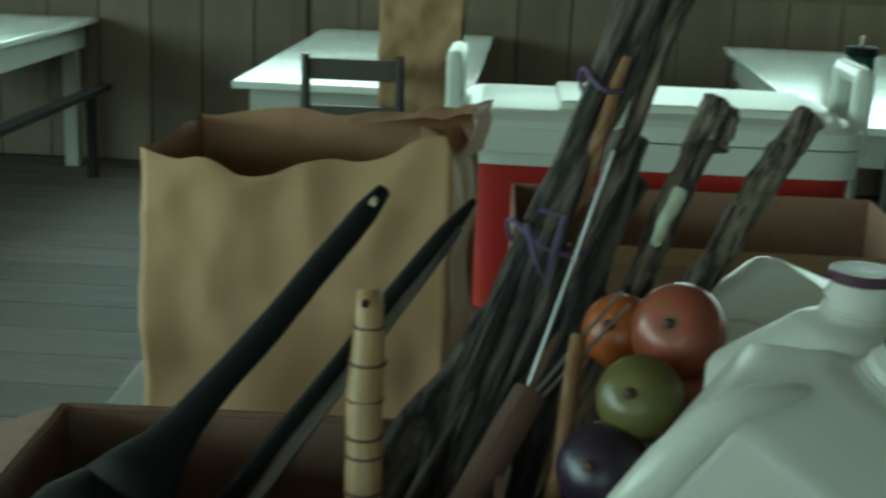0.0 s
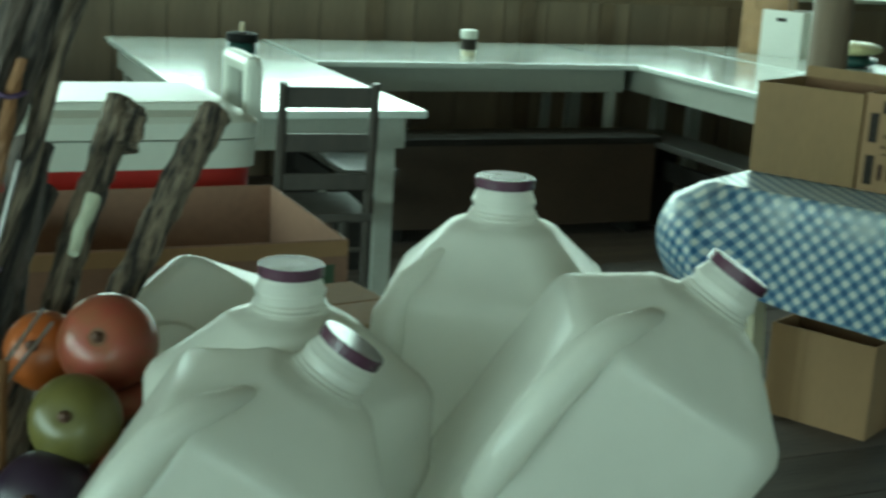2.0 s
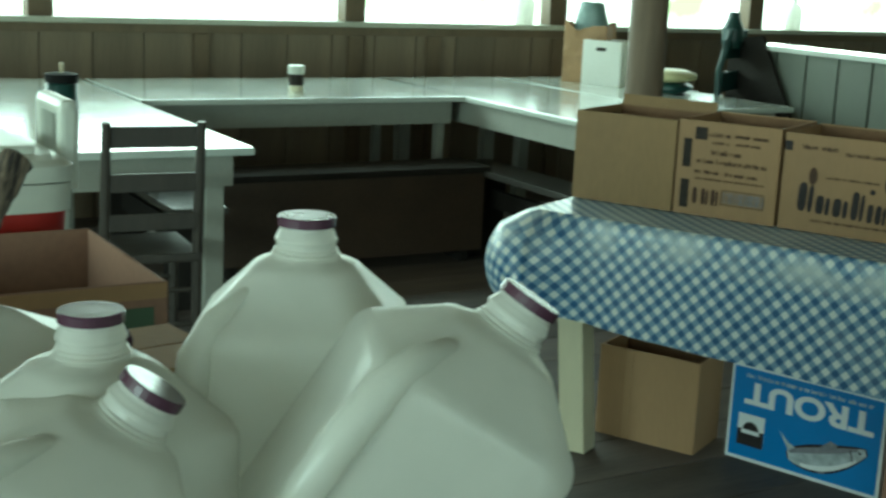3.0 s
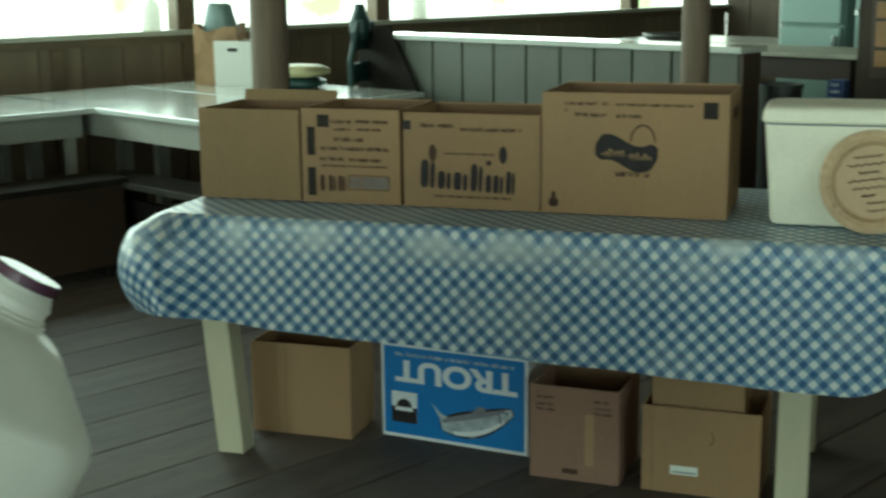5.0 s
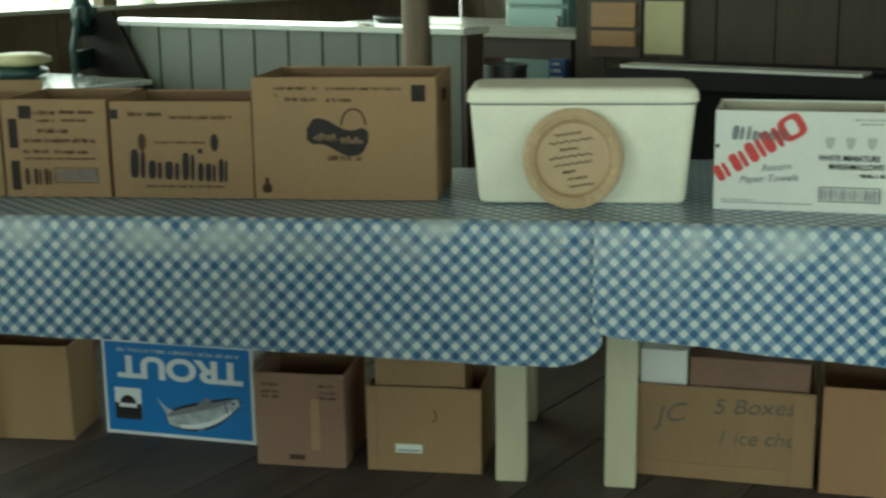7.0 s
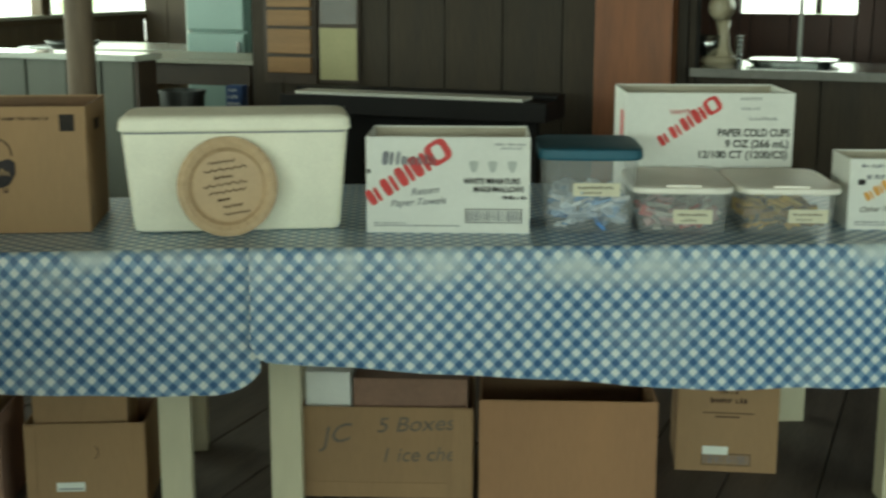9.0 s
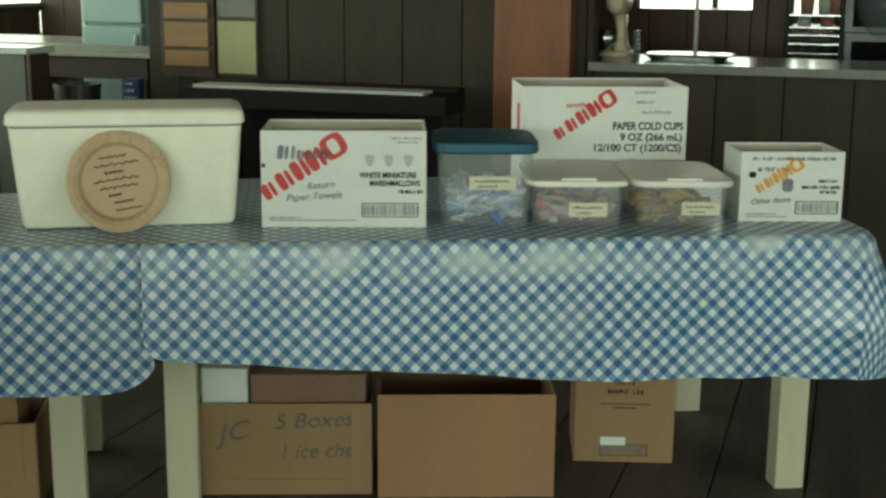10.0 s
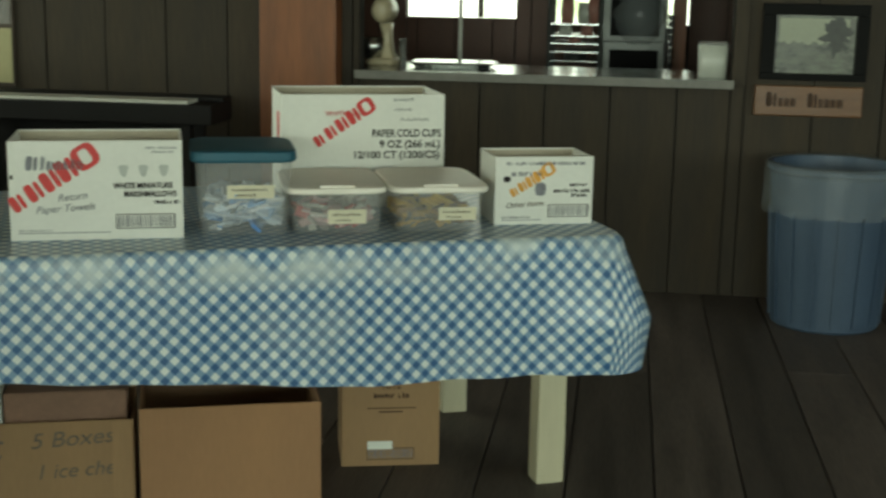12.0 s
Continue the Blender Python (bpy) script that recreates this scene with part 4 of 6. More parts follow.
rim = [(0.075 + 0.3 * k / 24, 0.165 + 0.02 * noise.noise((k * 0.45, 3.0, 1.0)) + 0.012 * noise.noise((k * 1.3, 1.0, 2.0))) for k in range(25)]
sky_shape.faces.new([sky_shape.verts.new((x, 0.0148, z)) for x, z in [(0.075, 0.272)] + rim + [(0.375, 0.272)]])
part("photo_sky", sky_shape, PHOTO_SKY, pic)
tree_shape = bmesh.new()
tree_shape.faces.new([tree_shape.verts.new((0.325 + 0.06 * (1 + 0.8 * noise.noise((math.cos(a) * 3, math.sin(a) * 3, 4.0))) * math.cos(a), 0.0138, 0.2 + 0.075 * (1 + 0.8 * noise.noise((math.cos(a) * 3, math.sin(a) * 3, 4.0))) * math.sin(a))) for a in (2 * math.pi * k / 40 for k in range(40))])
part("photo_tree", tree_shape, PHOTO_TREE, pic)
sign = thing("wood_sign", "varnished wooden sign with dark carved letters", "sign", pose(0.7, NORTH - 0.03, 0.845))
part("board", box(0, 0, 0, 0.47, 0.026, 0.135, 0.006), material("varnished_sign", (0.17, 0.075, 0.026), 0.35, vary=0.35, scale=5, stretch=(0.5, 3, 4)), sign)
word_shapes(sign, 0.05, 0.04, [("bars", x, w, h) for x, w, h in ((0.0, 0.05, 0.066), (0.056, 0.022, 0.042), (0.082, 0.022, 0.042), (0.108, 0.024, 0.042), (0.18, 0.046, 0.066), (0.23, 0.022, 0.042), (0.256, 0.024, 0.042), (0.284, 0.02, 0.042), (0.31, 0.026, 0.042))], INK_BROWN, name="letter_bar")

bin_ = thing("trash_can", "blue-grey plastic trash can with a clear liner", "trash can", pose(1.015, 5.89, 0))
part("body", lathe([(0.215, 0.0), (0.225, 0.01), (0.262, 0.66), (0.275, 0.665), (0.275, 0.69), (0.255, 0.69), (0.21, 0.02)], 48, True, True), CAN, bin_, smooth=False)
for k in range(16):
    a = 2 * math.pi * k / 16
    part("rib", box(-0.006, 0.0, 0.03, 0.006, 0.008, 0.5, 0.0, Matrix.Rotation(a, 4, "Z") @ Matrix.Translation((0, 0.226, 0)) @ Matrix.Rotation(radians(-3.2), 4, "X")), CAN, bin_)
rings = []
for i in range(10):
    z = 0.702 - 0.21 * abs(i - 1) / 8 if i > 0 else 0.62
    r = 0.283 + 0.012 * i / 9 if i > 0 else 0.25
    rings.append([(r * (1 + (0.035 * (i / 9)) * noise.noise((math.cos(a) * 5, math.sin(a) * 5, i * 0.3))) * math.cos(a), r * (1 + (0.035 * (i / 9)) * noise.noise((math.cos(a) * 5, math.sin(a) * 5, i * 0.3))) * math.sin(a),
                   z + 0.02 * (i / 9) * noise.noise((math.cos(a) * 3, math.sin(a) * 3, 7))) for a in (2 * math.pi * k / 60 for k in range(60))])
part("liner", add_loft(bmesh.new(), rings, False, False), LINER, bin_, "clear plastic liner folded over the rim", smooth=True)

# kitchen behind the hatch
mixer = thing("stand_mixer", "cream enamel stand mixer on the hatch counter", "mixer", pose(-1.06, 6.68, 1.0))
part("base", add_loft(bmesh.new(), [rounded_ring(0.085, 0.1, 0, 3.5), rounded_ring(0.085, 0.1, 0.018, 3.5), rounded_ring(0.07, 0.085, 0.03, 3.5)]), CREAM, mixer, smooth=True)
part("column", add_loft(bmesh.new(), [rounded_ring(0.05, 0.06, 0.03, 3, cx=0.02), rounded_ring(0.03, 0.042, 0.06, 3, cx=0.02), rounded_ring(0.025, 0.036, 0.14, 3, cx=0.015), rounded_ring(0.034, 0.05, 0.2, 3, cx=0.01)]), CREAM, mixer, smooth=True)
part("head", add_loft(bmesh.new(), [[(0.052 * f * math.cos(a) + 0.005, y, 0.262 + 0.062 * f * math.sin(a)) for a in (2 * math.pi * k / 28 for k in range(28))] for y, f in ((-0.16, 0.5), (-0.15, 0.82), (-0.08, 1.0), (0.06, 1.0), (0.1, 0.75), (0.11, 0.4))]), CREAM, mixer, smooth=True)
part("bowl", lathe([(0.035, 0.031), (0.05, 0.034), (0.062, 0.08), (0.064, 0.13), (0.061, 0.13), (0.058, 0.08), (0.03, 0.04)], 28), STEEL, mixer, "steel mixing bowl", smooth=True).location = (-0.055, -0.05, 0)
glasses = thing("glass_stack", "stack of shiny drinking glasses beside the mixer", "glasses", pose(-0.955, 6.6, 1.0))
for k in range(6):
    part("glass", lathe([(0.014, 0.0), (0.016, 0.002), (0.019, 0.019), (0.0175, 0.02)], 20), STEEL, glasses).location = (0, 0, 0.022 * k)
pole = thing("towel_pole", "thin upright pale pole on the hatch counter", "pole", pose(-0.705, 6.85, 1.0))
part("foot", lathe([(0.05, 0), (0.05, 0.006), (0.015, 0.012)], 24), PAN_STEEL, pole)
part("rod", lathe([(0.011, 0.0125), (0.011, 0.4), (0.006, 0.41)], 14), KEY_WHITE, pole, smooth=True)
tray = thing("tray", "shallow steel tray on the hatch counter", "tray", pose(-0.7, 6.56, 1.0))
part("pan", add_loft(bmesh.new(), [rounded_ring(0.17, 0.12, 0.001, 5), rounded_ring(0.198, 0.138, 0.02, 5), rounded_ring(0.2, 0.14, 0.028, 5), rounded_ring(0.192, 0.133, 0.029, 5)]), STEEL, tray)
part("rim", add_loft(bmesh.new(), [rounded_ring(0.202, 0.142, 0.022, 5), rounded_ring(0.215, 0.155, 0.026, 5), rounded_ring(0.202, 0.142, 0.03, 5)], False, False), STEEL, tray)
cont = thing("plastic_container", "pale plastic container on the hatch counter", "container", pose(0.515, 6.4, 1.0))
part("body", add_loft(bmesh.new(), [rounded_ring(0.062, 0.055, 0.0, 6), rounded_ring(0.067, 0.06, 0.145, 6)]), WHITE_PLASTIC, cont, smooth=True)
part("lid", add_loft(bmesh.new(), [rounded_ring(0.069, 0.063, 0.1455, 6), rounded_ring(0.069, 0.063, 0.16, 6)]), TUB, cont)
rack = thing("steel_rack", "steel wire shelving loaded with packets and pans", "shelf rack", pose(-0.34, 8.25, 0))
for x in (0, 0.3):
    for y in (0, 0.4):
        part("post", tube([(x, y, 0), (x, y, 1.9)], [0.014, 0.014], 10), PAN_STEEL, rack)
for z in (0.3, 0.6, 0.85, 0.935, 0.99, 1.04, 1.085, 1.155, 1.34):
    part("shelf", box(-0.01, -0.01, z, 0.31, 0.41, z + 0.012, 0.003), STEEL, rack, "bright steel shelf")
for k, (x, z, h, mat) in enumerate(((0.1, 1.167, 0.15, PINK_CLOTH), (0.2, 1.167, 0.12, WHITE_PLASTIC), (0.26, 1.167, 0.16, PINK_CLOTH), (0.09, 1.097, 0.05, WHITE_PLASTIC), (0.22, 1.097, 0.052, PINK_CLOTH), (0.15, 1.052, 0.03, PINK_CLOTH))):
    solo("packet", add_loft(bmesh.new(), [rounded_ring(0.036, 0.05, 0, 4, 20), rounded_ring(0.04, 0.055, h * 0.5, 4, 20), rounded_ring(0.034, 0.04, h, 4, 20)]), mat, "wrapped kitchen packet on the wire shelving", "packet", pose(-0.34 + x, 8.33, z + 0.0005), "packets on the rack", smooth=True)
for x, z, r in ((0.1, 0.8625, 0.06), (0.22, 0.8625, 0.05), (0.15, 0.9475, 0.07)):
    solo("pan", lathe([(r * 0.9, 0), (r, 0.032), (r * 1.06, 0.034), (r * 0.85, 0.006)], 20), PAN_STEEL, "steel pan on the wire shelving", "pan", pose(-0.34 + x, 8.4, z), "pans on the rack")
cups = thing("cup_stack", "tall stack of shiny cups beside the steel cabinet", "cups", pose(0.368, 7.95, 0))
part("stand", lathe([(0.03, 0), (0.03, 0.86)], 16), PAN_STEEL, cups)
for k in range(10):
    part("cup", lathe([(0.014, 0.0), (0.017, 0.002), (0.021, 0.034), (0.018, 0.036)], 18), STEEL, cups).location = (0, 0, 0.8605 + 0.038 * k)
oven = thing("steel_cabinet", "grey steel kitchen cabinet with a dark window", "cabinet", pose(-0.03, 8.22, 0))
part("body", box(0, 0.03, 0.05, 0.385, 0.5, 1.65, 0.008), PAN_STEEL, oven)
ov_door = part("door", box(0.01, 0.0, 0.1, 0.375, 0.028, 1.07, 0.006), PAN_STEEL, oven)
part("window", box(0.05, -0.006, 0.75, 0.34, -0.0005, 1.02, 0.003), BLACK, ov_door)
part("upper_window", box(0.05, 0.024, 1.1, 0.34, 0.0295, 1.5, 0.003), BLACK, oven)
part("handle", box(0.02, -0.035, 0.55, 0.04, -0.001, 0.7, 0.004), PAN_STEEL, ov_door)
part("base", box(0.02, 0.05, 0, 0.365, 0.48, 0.049), BLACK, oven)
rings = []
for i in range(16):
    f = i / 15
    r = 0.02 + 0.125 * math.sin(math.pi * (0.08 + 0.84 * f)) ** 0.8
    rings.append([(r * (1 + 0.22 * noise.noise((math.cos(a) * 2, math.sin(a) * 2, f * 5)) + 0.08 * noise.noise((math.cos(a) * 7, math.sin(a) * 7, f * 9))) * math.cos(a), r * 0.8 * math.sin(a), 0.34 * f) for a in (2 * math.pi * k / 36 for k in range(36))])
solo("clear_bag", add_loft(bmesh.new(), rings), LINER, "crumpled clear plastic bag hanging in the kitchen", "bag", pose(0.19, 8.09, 1.06), smooth=True)
solo("window_mullion", box(-0.85, 8.9, 1.17, -0.815, 8.95, 2.0), TRIM, "dark mullion of the kitchen window", "trim", kind="structure")
solo("orange_jamb", box(0.385, 8.2, 0, 0.465, 8.3, TOP), REDWOOD, "orange-brown wooden post in the kitchen", "post", kind="structure")
# ---- cloth-covered tables ----
def cloth_table(m, length, depth, legs, label):
    ob = thing("plank_table", label, "table", m, "cloth-covered tables")
    part("tabletop", box(0, 0, 0.725, length, depth, 0.757, 0.004), CREAM_WOOD, ob)
    for y in (0.16, depth - 0.14):
        part("apron", box(0.1, y, 0.62, length - 0.1, y + 0.02, 0.724), CREAM_WOOD, ob)
    for x, y, lean in legs:
        mm = Matrix.Translation((x, y, 0)) @ Matrix.Shear("XY", 4, (lean, 0))
        part("leg", box(0, 0, 0, 0.083, 0.075, 0.724, 0.004, mm), CREAM_WOOD, ob, "cream painted wooden leg")
    return ob


def tablecloth(m, length, depth, left, right, hem, label, seed):
    """A vinyl cloth: flat top, skirt with folds, rounded lower corners; hem(x) is the height of the edge."""
    r = 0.05
    path = []
    step = 0.018

    def seg(a, b):
        a, b = Vector(a), Vector(b)
        k = max(2, int((b - a).length / step))
        return [a.lerp(b, i / k) for i in range(k)]

    def arc(c, a0, a1):
        return [Vector((c[0] + r * math.cos(radians(a0 + (a1 - a0) * i / 9)), c[1] + r * math.sin(radians(a0 + (a1 - a0) * i / 9)))) for i in range(10)]

    if left:
        path += [(p, Vector((-1, 0)), 0) for p in seg((0, depth), (0, r))]
        path += [(p, (p - Vector((r, r))).normalized(), 1) for p in arc((r, r), 180, 270)]
    path += [(p, Vector((0, -1)), 0) for p in seg((r if left else 0, 0), (length - r if right else length, 0))]
    if right:
        path += [(p, (p - Vector((length - r, r))).normalized(), 1) for p in arc((length - r, r), 270, 360)]
        path += [(p, Vector((1, 0)), 0) for p in seg((length, r), (length, depth))]
    path.append((path[-1][0] + (Vector((0, step)) if right else Vector((step * 0.01, 0))), path[-1][1], 0))
    rows = 16
    bm = bmesh.new()
    uvl = bm.loops.layers.uv.new("UVMap")
    grid, uvs = [], []
    dist = 0.0
    for i, (p, n, c) in enumerate(path):
        if i:
            dist += (p - path[i - 1][0]).length
        x = min(max(p.x, 0), length)
        h = 0.765 - hem(x)
        if not left:
            q = min(1.0, x / 0.05)
            h -= (1 - math.sqrt(max(0, 1 - (1 - q) ** 2))) * 0.04
        if not right:
            q = min(1.0, (length - x) / 0.15)
            h -= (1 - math.sqrt(max(0, 1 - (1 - q) ** 2))) * 0.13
        near = 0.0
        if left:
            near = max(near, math.exp(-((p - Vector((0, 0))).length / 0.12) ** 2))
        if right:
            near = max(near, math.exp(-((p - Vector((length, 0))).length / 0.12) ** 2))
        col, ucol = [], []
        for v in range(rows + 1):
            f = v / rows
            flare = 0.125 * math.sin(math.pi * min(1, 0.1 + f * 0.74)) ** 0.7 * min(1, f * 6) if left else 0.085 * min(f / 0.62, 1 - (f - 0.62) * 0.9)
            out = 0.008 + 0.022 * f + flare * near
            out += f * (0.005 * math.sin(dist * 11 + seed) + 0.004 * math.sin(dist * 23 + 2 * seed) + (0.0 if left else 0.017 * math.exp(-((length - x) / 0.3) ** 2) * math.sin(dist * 31))) * (1 - 0.5 * near)
            zz = 0.765 - h * f
            if v == 0:
                out, zz = 0.0, 0.7655
            elif v == 1:
                zz = 0.765 - h * f * 0.75
            zz += 0.0007 * math.sin(dist * 8 + seed) * f
            col.append(bm.verts.new((p.x + n.x * out, p.y + n.y * out, zz)))
            ucol.append((p.x + n.x * h * f, p.y + n.y * h * f))
        grid.append(col)
        uvs.append(ucol)
    for i in range(len(grid) - 1):
        for v in range(rows):
            f = bm.faces.new((grid[i][v], grid[i][v + 1], grid[i + 1][v + 1], grid[i + 1][v]))
            for lp, (a, b) in zip(f.loops, ((i, v), (i, v + 1), (i + 1, v + 1), (i + 1, v))):
                lp[uvl].uv = uvs[a][b]
    ring = [c[0] for c in grid]
    extra = []
    if not right:
        extra.append(bm.verts.new((length, depth, 0.7655)))
    if not left:
        extra.append(bm.verts.new((-0.085, depth, 0.7655)))
    top = bm.faces.new(ring + extra)
    for lp in top.loops:
        lp[uvl].uv = (lp.vert.co.x, lp.vert.co.y)
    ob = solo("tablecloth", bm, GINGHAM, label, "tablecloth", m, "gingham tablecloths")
    me = ob.data
    me.polygons.foreach_set("use_smooth", [len(p.vertices) == 4 for p in me.polygons])
    return ob


T1 = pose(-3.261, 2.064, 0, 0, 0, 27.5)
T2 = pose(-1.545, 2.94, 0, 0, 0, 23.8)
cloth_table(T1, 1.94, 0.78, [(0.046, 0.19, -0.085), (1.668, 0.19, 0), (0.06, 0.66, 0), (1.675, 0.66, 0)], "cream plank table under a gingham cloth with cartons on it")
cloth_table(T2, 1.825, 0.98, [(0.022, 0.19, 0), (1.69, 0.19, 0), (0.035, 0.86, 0), (1.6, 0.86, 0)], "cream plank table under a gingham cloth with boxes and tubs")
tablecloth(pose(0, 0, -0.0015) @ T1, 1.965, 0.78, True, False, lambda x: 0.475 + 0.03 * math.exp(-x / 0.12) - 0.083 * x / 1.94, "blue and white gingham vinyl tablecloth with rounded corners", 1.0)
tablecloth(pose(0, 0, 0.0008) @ T2, 1.838, 0.98, False, True, lambda x: 0.485 - 0.085 * min(1, x / 1.15), "blue and white gingham vinyl tablecloth with a flared corner", 2.4)

# ---- on the tables ----
ZT = 0.7665
GROUP1 = "cartons on the gingham table"
b1 = carton("carton", 0.315, 0.3, 0.26, pose(-3.367, 2.28, ZT, 0, 0, 27), "plain brown open carton on a gingham table", DARKER_CARD, GROUP1, flaps=[("back", 0.03, 12)])
b2 = carton("carton", 0.295, 0.3, 0.267, pose(-3.08, 2.426, ZT, 0, 0, 27), "brown open carton with dark printed lines", group=GROUP1)
for z0, z1 in ((0.135, 0.215), (0.02, 0.1)):
    print_bar(b2, 0.018, z0, 0.042, z1, INK)
for k, (x0, x1, z, h) in enumerate(((0.09, 0.15, 0.226, 0.013), (0.165, 0.262, 0.228, 0.012), (0.1, 0.15, 0.206, 0.009), (0.17, 0.24, 0.207, 0.009), (0.1, 0.19, 0.176, 0.014), (0.06, 0.265, 0.15, 0.014),
                                   (0.055, 0.125, 0.121, 0.012), (0.145, 0.235, 0.12, 0.012), (0.06, 0.26, 0.104, 0.006))):
    text_row(b2, x0, x1, z, h, INK_BROWN, 60 + k)
barcode(b2, 0.14, 0.04, 0.262, 0.082, INK_BROWN)
word_shapes(b2, 0.055, 0.034, (("pill", 0.0, 0.014, 0.046), ("bars", 0.026, 0.022, 0.046), ("bars", 0.055, 0.022, 0.046)), INK_BROWN)
print_bar(b2, 0.05, 0.215, 0.085, 0.25, INK)
b3 = carton("carton", 0.388, 0.3, 0.262, pose(-2.808, 2.565, ZT, 0, 0, 27), "brown open carton with a large dark printed word shape", group=GROUP1)
print_bar(b3, 0.001, 0.215, 0.022, 0.24, INK_NAVY)
word_shapes(b3, 0.048, 0.056, (("bars", 0.0, 0.044, 0.078), ("bars", 0.05, 0.04, 0.05), ("bars", 0.096, 0.042, 0.05), ("bars", 0.144, 0.036, 0.076), ("pill", 0.187, 0.016, 0.05),
                              ("bars", 0.208, 0.03, 0.05), ("bars", 0.244, 0.026, 0.064)), INK_NAVY, -2.5)
word_shapes(b3, 0.238, 0.122, (("pill", 0.0, 0.014, 0.014),), INK_NAVY)
for x in (0.085, 0.285):
    part("mark", add_loft(bmesh.new(), [[(x + 0.011 * math.cos(a), y, 0.152 + 0.024 * math.sin(a)) for a in (2 * math.pi * k / 16 for k in range(16))] for y in (-0.002, -0.0005)]), INK_BROWN if x < 0.1 else INK_NAVY, b3)
for k, (x0, x1, z, h) in enumerate(((0.05, 0.15, 0.222, 0.014), (0.165, 0.335, 0.214, 0.013), (0.12, 0.26, 0.149, 0.007), (0.09, 0.31, 0.03, 0.008))):
    text_row(b3, x0, x1, z, h, INK_BROWN, 80 + k)
b4 = carton("carton", 0.49, 0.33, 0.325, pose(-2.459, 2.743, ZT, 0, 0, 27), "large brown open carton with a dark banner print", group=GROUP1)
bm = bmesh.new()
rows = [[], []]
for k in range(25):
    f = k / 24
    zc = 0.168 + 0.016 * math.sin(f * 6.0 + 0.4)
    hh = 0.034 * min(1, 6 * f + 0.4, 6 * (1 - f) + 0.4)
    rows[0].append(bm.verts.new((0.145 + 0.165 * f, -0.0022, zc - hh)))
    rows[1].append(bm.verts.new((0.145 + 0.165 * f, -0.0022, zc + hh)))
for k in range(24):
    bm.faces.new((rows[0][k], rows[0][k + 1], rows[1][k + 1], rows[1][k]))
part("printed_banner", bm, INK_NAVY, b4, "dark wavy printed banner")
scribble(b4, 0.162, 0.158, 0.06, 0.028, CARD_EDGE, 91, y=-0.0028, thick=0.0017, name="letter_shape")
scribble(b4, 0.232, 0.15, 0.062, 0.026, CARD_EDGE, 92, y=-0.0028, thick=0.0017, name="letter_shape")
part("printed_arc", tube([(0.27 + 0.032 * math.cos(a), -0.001, 0.2 + 0.042 * math.sin(a)) for a in (math.pi * k / 14 for k in range(15))], [0.0022] * 15, 5), INK_BROWN, b4)
text_row(b4, 0.2, 0.29, 0.106, 0.018, INK_BROWN, 93)
for x0, x1, z, h in ((0.06, 0.15, 0.292, 0.01), (0.165, 0.19, 0.292, 0.011), (0.2, 0.4, 0.291, 0.01), (0.09, 0.17, 0.262, 0.013), (0.2, 0.27, 0.26, 0.013), (0.06, 0.07, 0.275, 0.01)):
    text_row(b4, x0, x1, z, h, INK_BROWN, int(x0 * 1000))
print_bar(b4, 0.425, 0.262, 0.462, 0.305, INK)
word_shapes(b4, 0.02, 0.018, (("pill", 0.0, 0.026, 0.024), ("pill", 0.007, 0.012, 0.042)), INK_BROWN)
part("hand_hole", box(0.488, 0.13, 0.25, 0.4915, 0.2, 0.278), INK, b4)

ic = thing("foam_cooler", "white foam cooler with a paper plate note", "cooler", pose(-1.923, 2.957, ZT, 0, 0, 28.3))
W, Dc = 0.585, 0.265


def foam_ring(inset, z):
    return rounded_ring(W / 2 - inset, Dc / 2 - inset * 0.9, z, 16, 72, W / 2, Dc / 2)


part("body", add_loft(bmesh.new(), [foam_ring(0.04, 0), foam_ring(0.031, 0.004), foam_ring(0.026, 0.016), foam_ring(0.006, 0.257)]), FOAM, ic, smooth=True)
part("seam", add_loft(bmesh.new(), [foam_ring(0.01, 0.2572), foam_ring(0.01, 0.2615)]), INK_GREY, ic, "thin dark gap under the lid")
part("lid", add_loft(bmesh.new(), [foam_ring(0.003, 0.262), foam_ring(-0.002, 0.267), foam_ring(0.0, 0.288), foam_ring(0.006, 0.297), foam_ring(0.02, 0.302), foam_ring(0.034, 0.3035)]), FOAM, ic, "white foam lid", smooth=True)
for q in list(ic.children):
    q.data.set_sharp_from_angle(angle=radians(38))
pl = thing("paper_plate", "brown paper plate with a handwritten note", "plate", pose(-1.672, 3.064, ZT + 0.1255, 80, -9, 25))
plate = lathe([(0.086, -0.002), (0.09, -0.001), (0.099, 0.013), (0.112, 0.019), (0.1245, 0.016), (0.127, 0.013), (0.112, 0.0145), (0.094, -0.005)], 112, True, True)
for v in plate.verts:
    rr = math.hypot(v.co.x, v.co.y)
    if rr > 0.095:
        v.co.z += 0.0011 * math.sin(math.atan2(v.co.y, v.co.x) * 28)
part("plate", plate, PLATE, pl)
for k, (a, b) in enumerate(((-0.04, 0.03), (-0.055, 0.055), (-0.03, 0.015), (-0.06, 0.05), (-0.05, 0.045), (-0.03, 0.0), (-0.02, 0.03), (-0.02, 0.045))):
    rnd = random.Random(k)
    z = 0.064 - k * 0.019
    pts = [(a + (b - a) * i / 15, z + 0.005 * math.sin(i * 2.3 + k) * rnd.uniform(0.5, 1), 0.0004) for i in range(16)]
    part("handwriting", tube(pts, [0.0013] * 16, 4), INK_BROWN, pl)

GW = "white cartons on the gingham table"
cl = carton("white_carton", 0.42, 0.25, 0.249, pose(-1.362, 3.228, ZT, 0, 0, 19.4), "white open carton with red diagonal print", WHITEBOX, GW, inner=WHITE_IN)


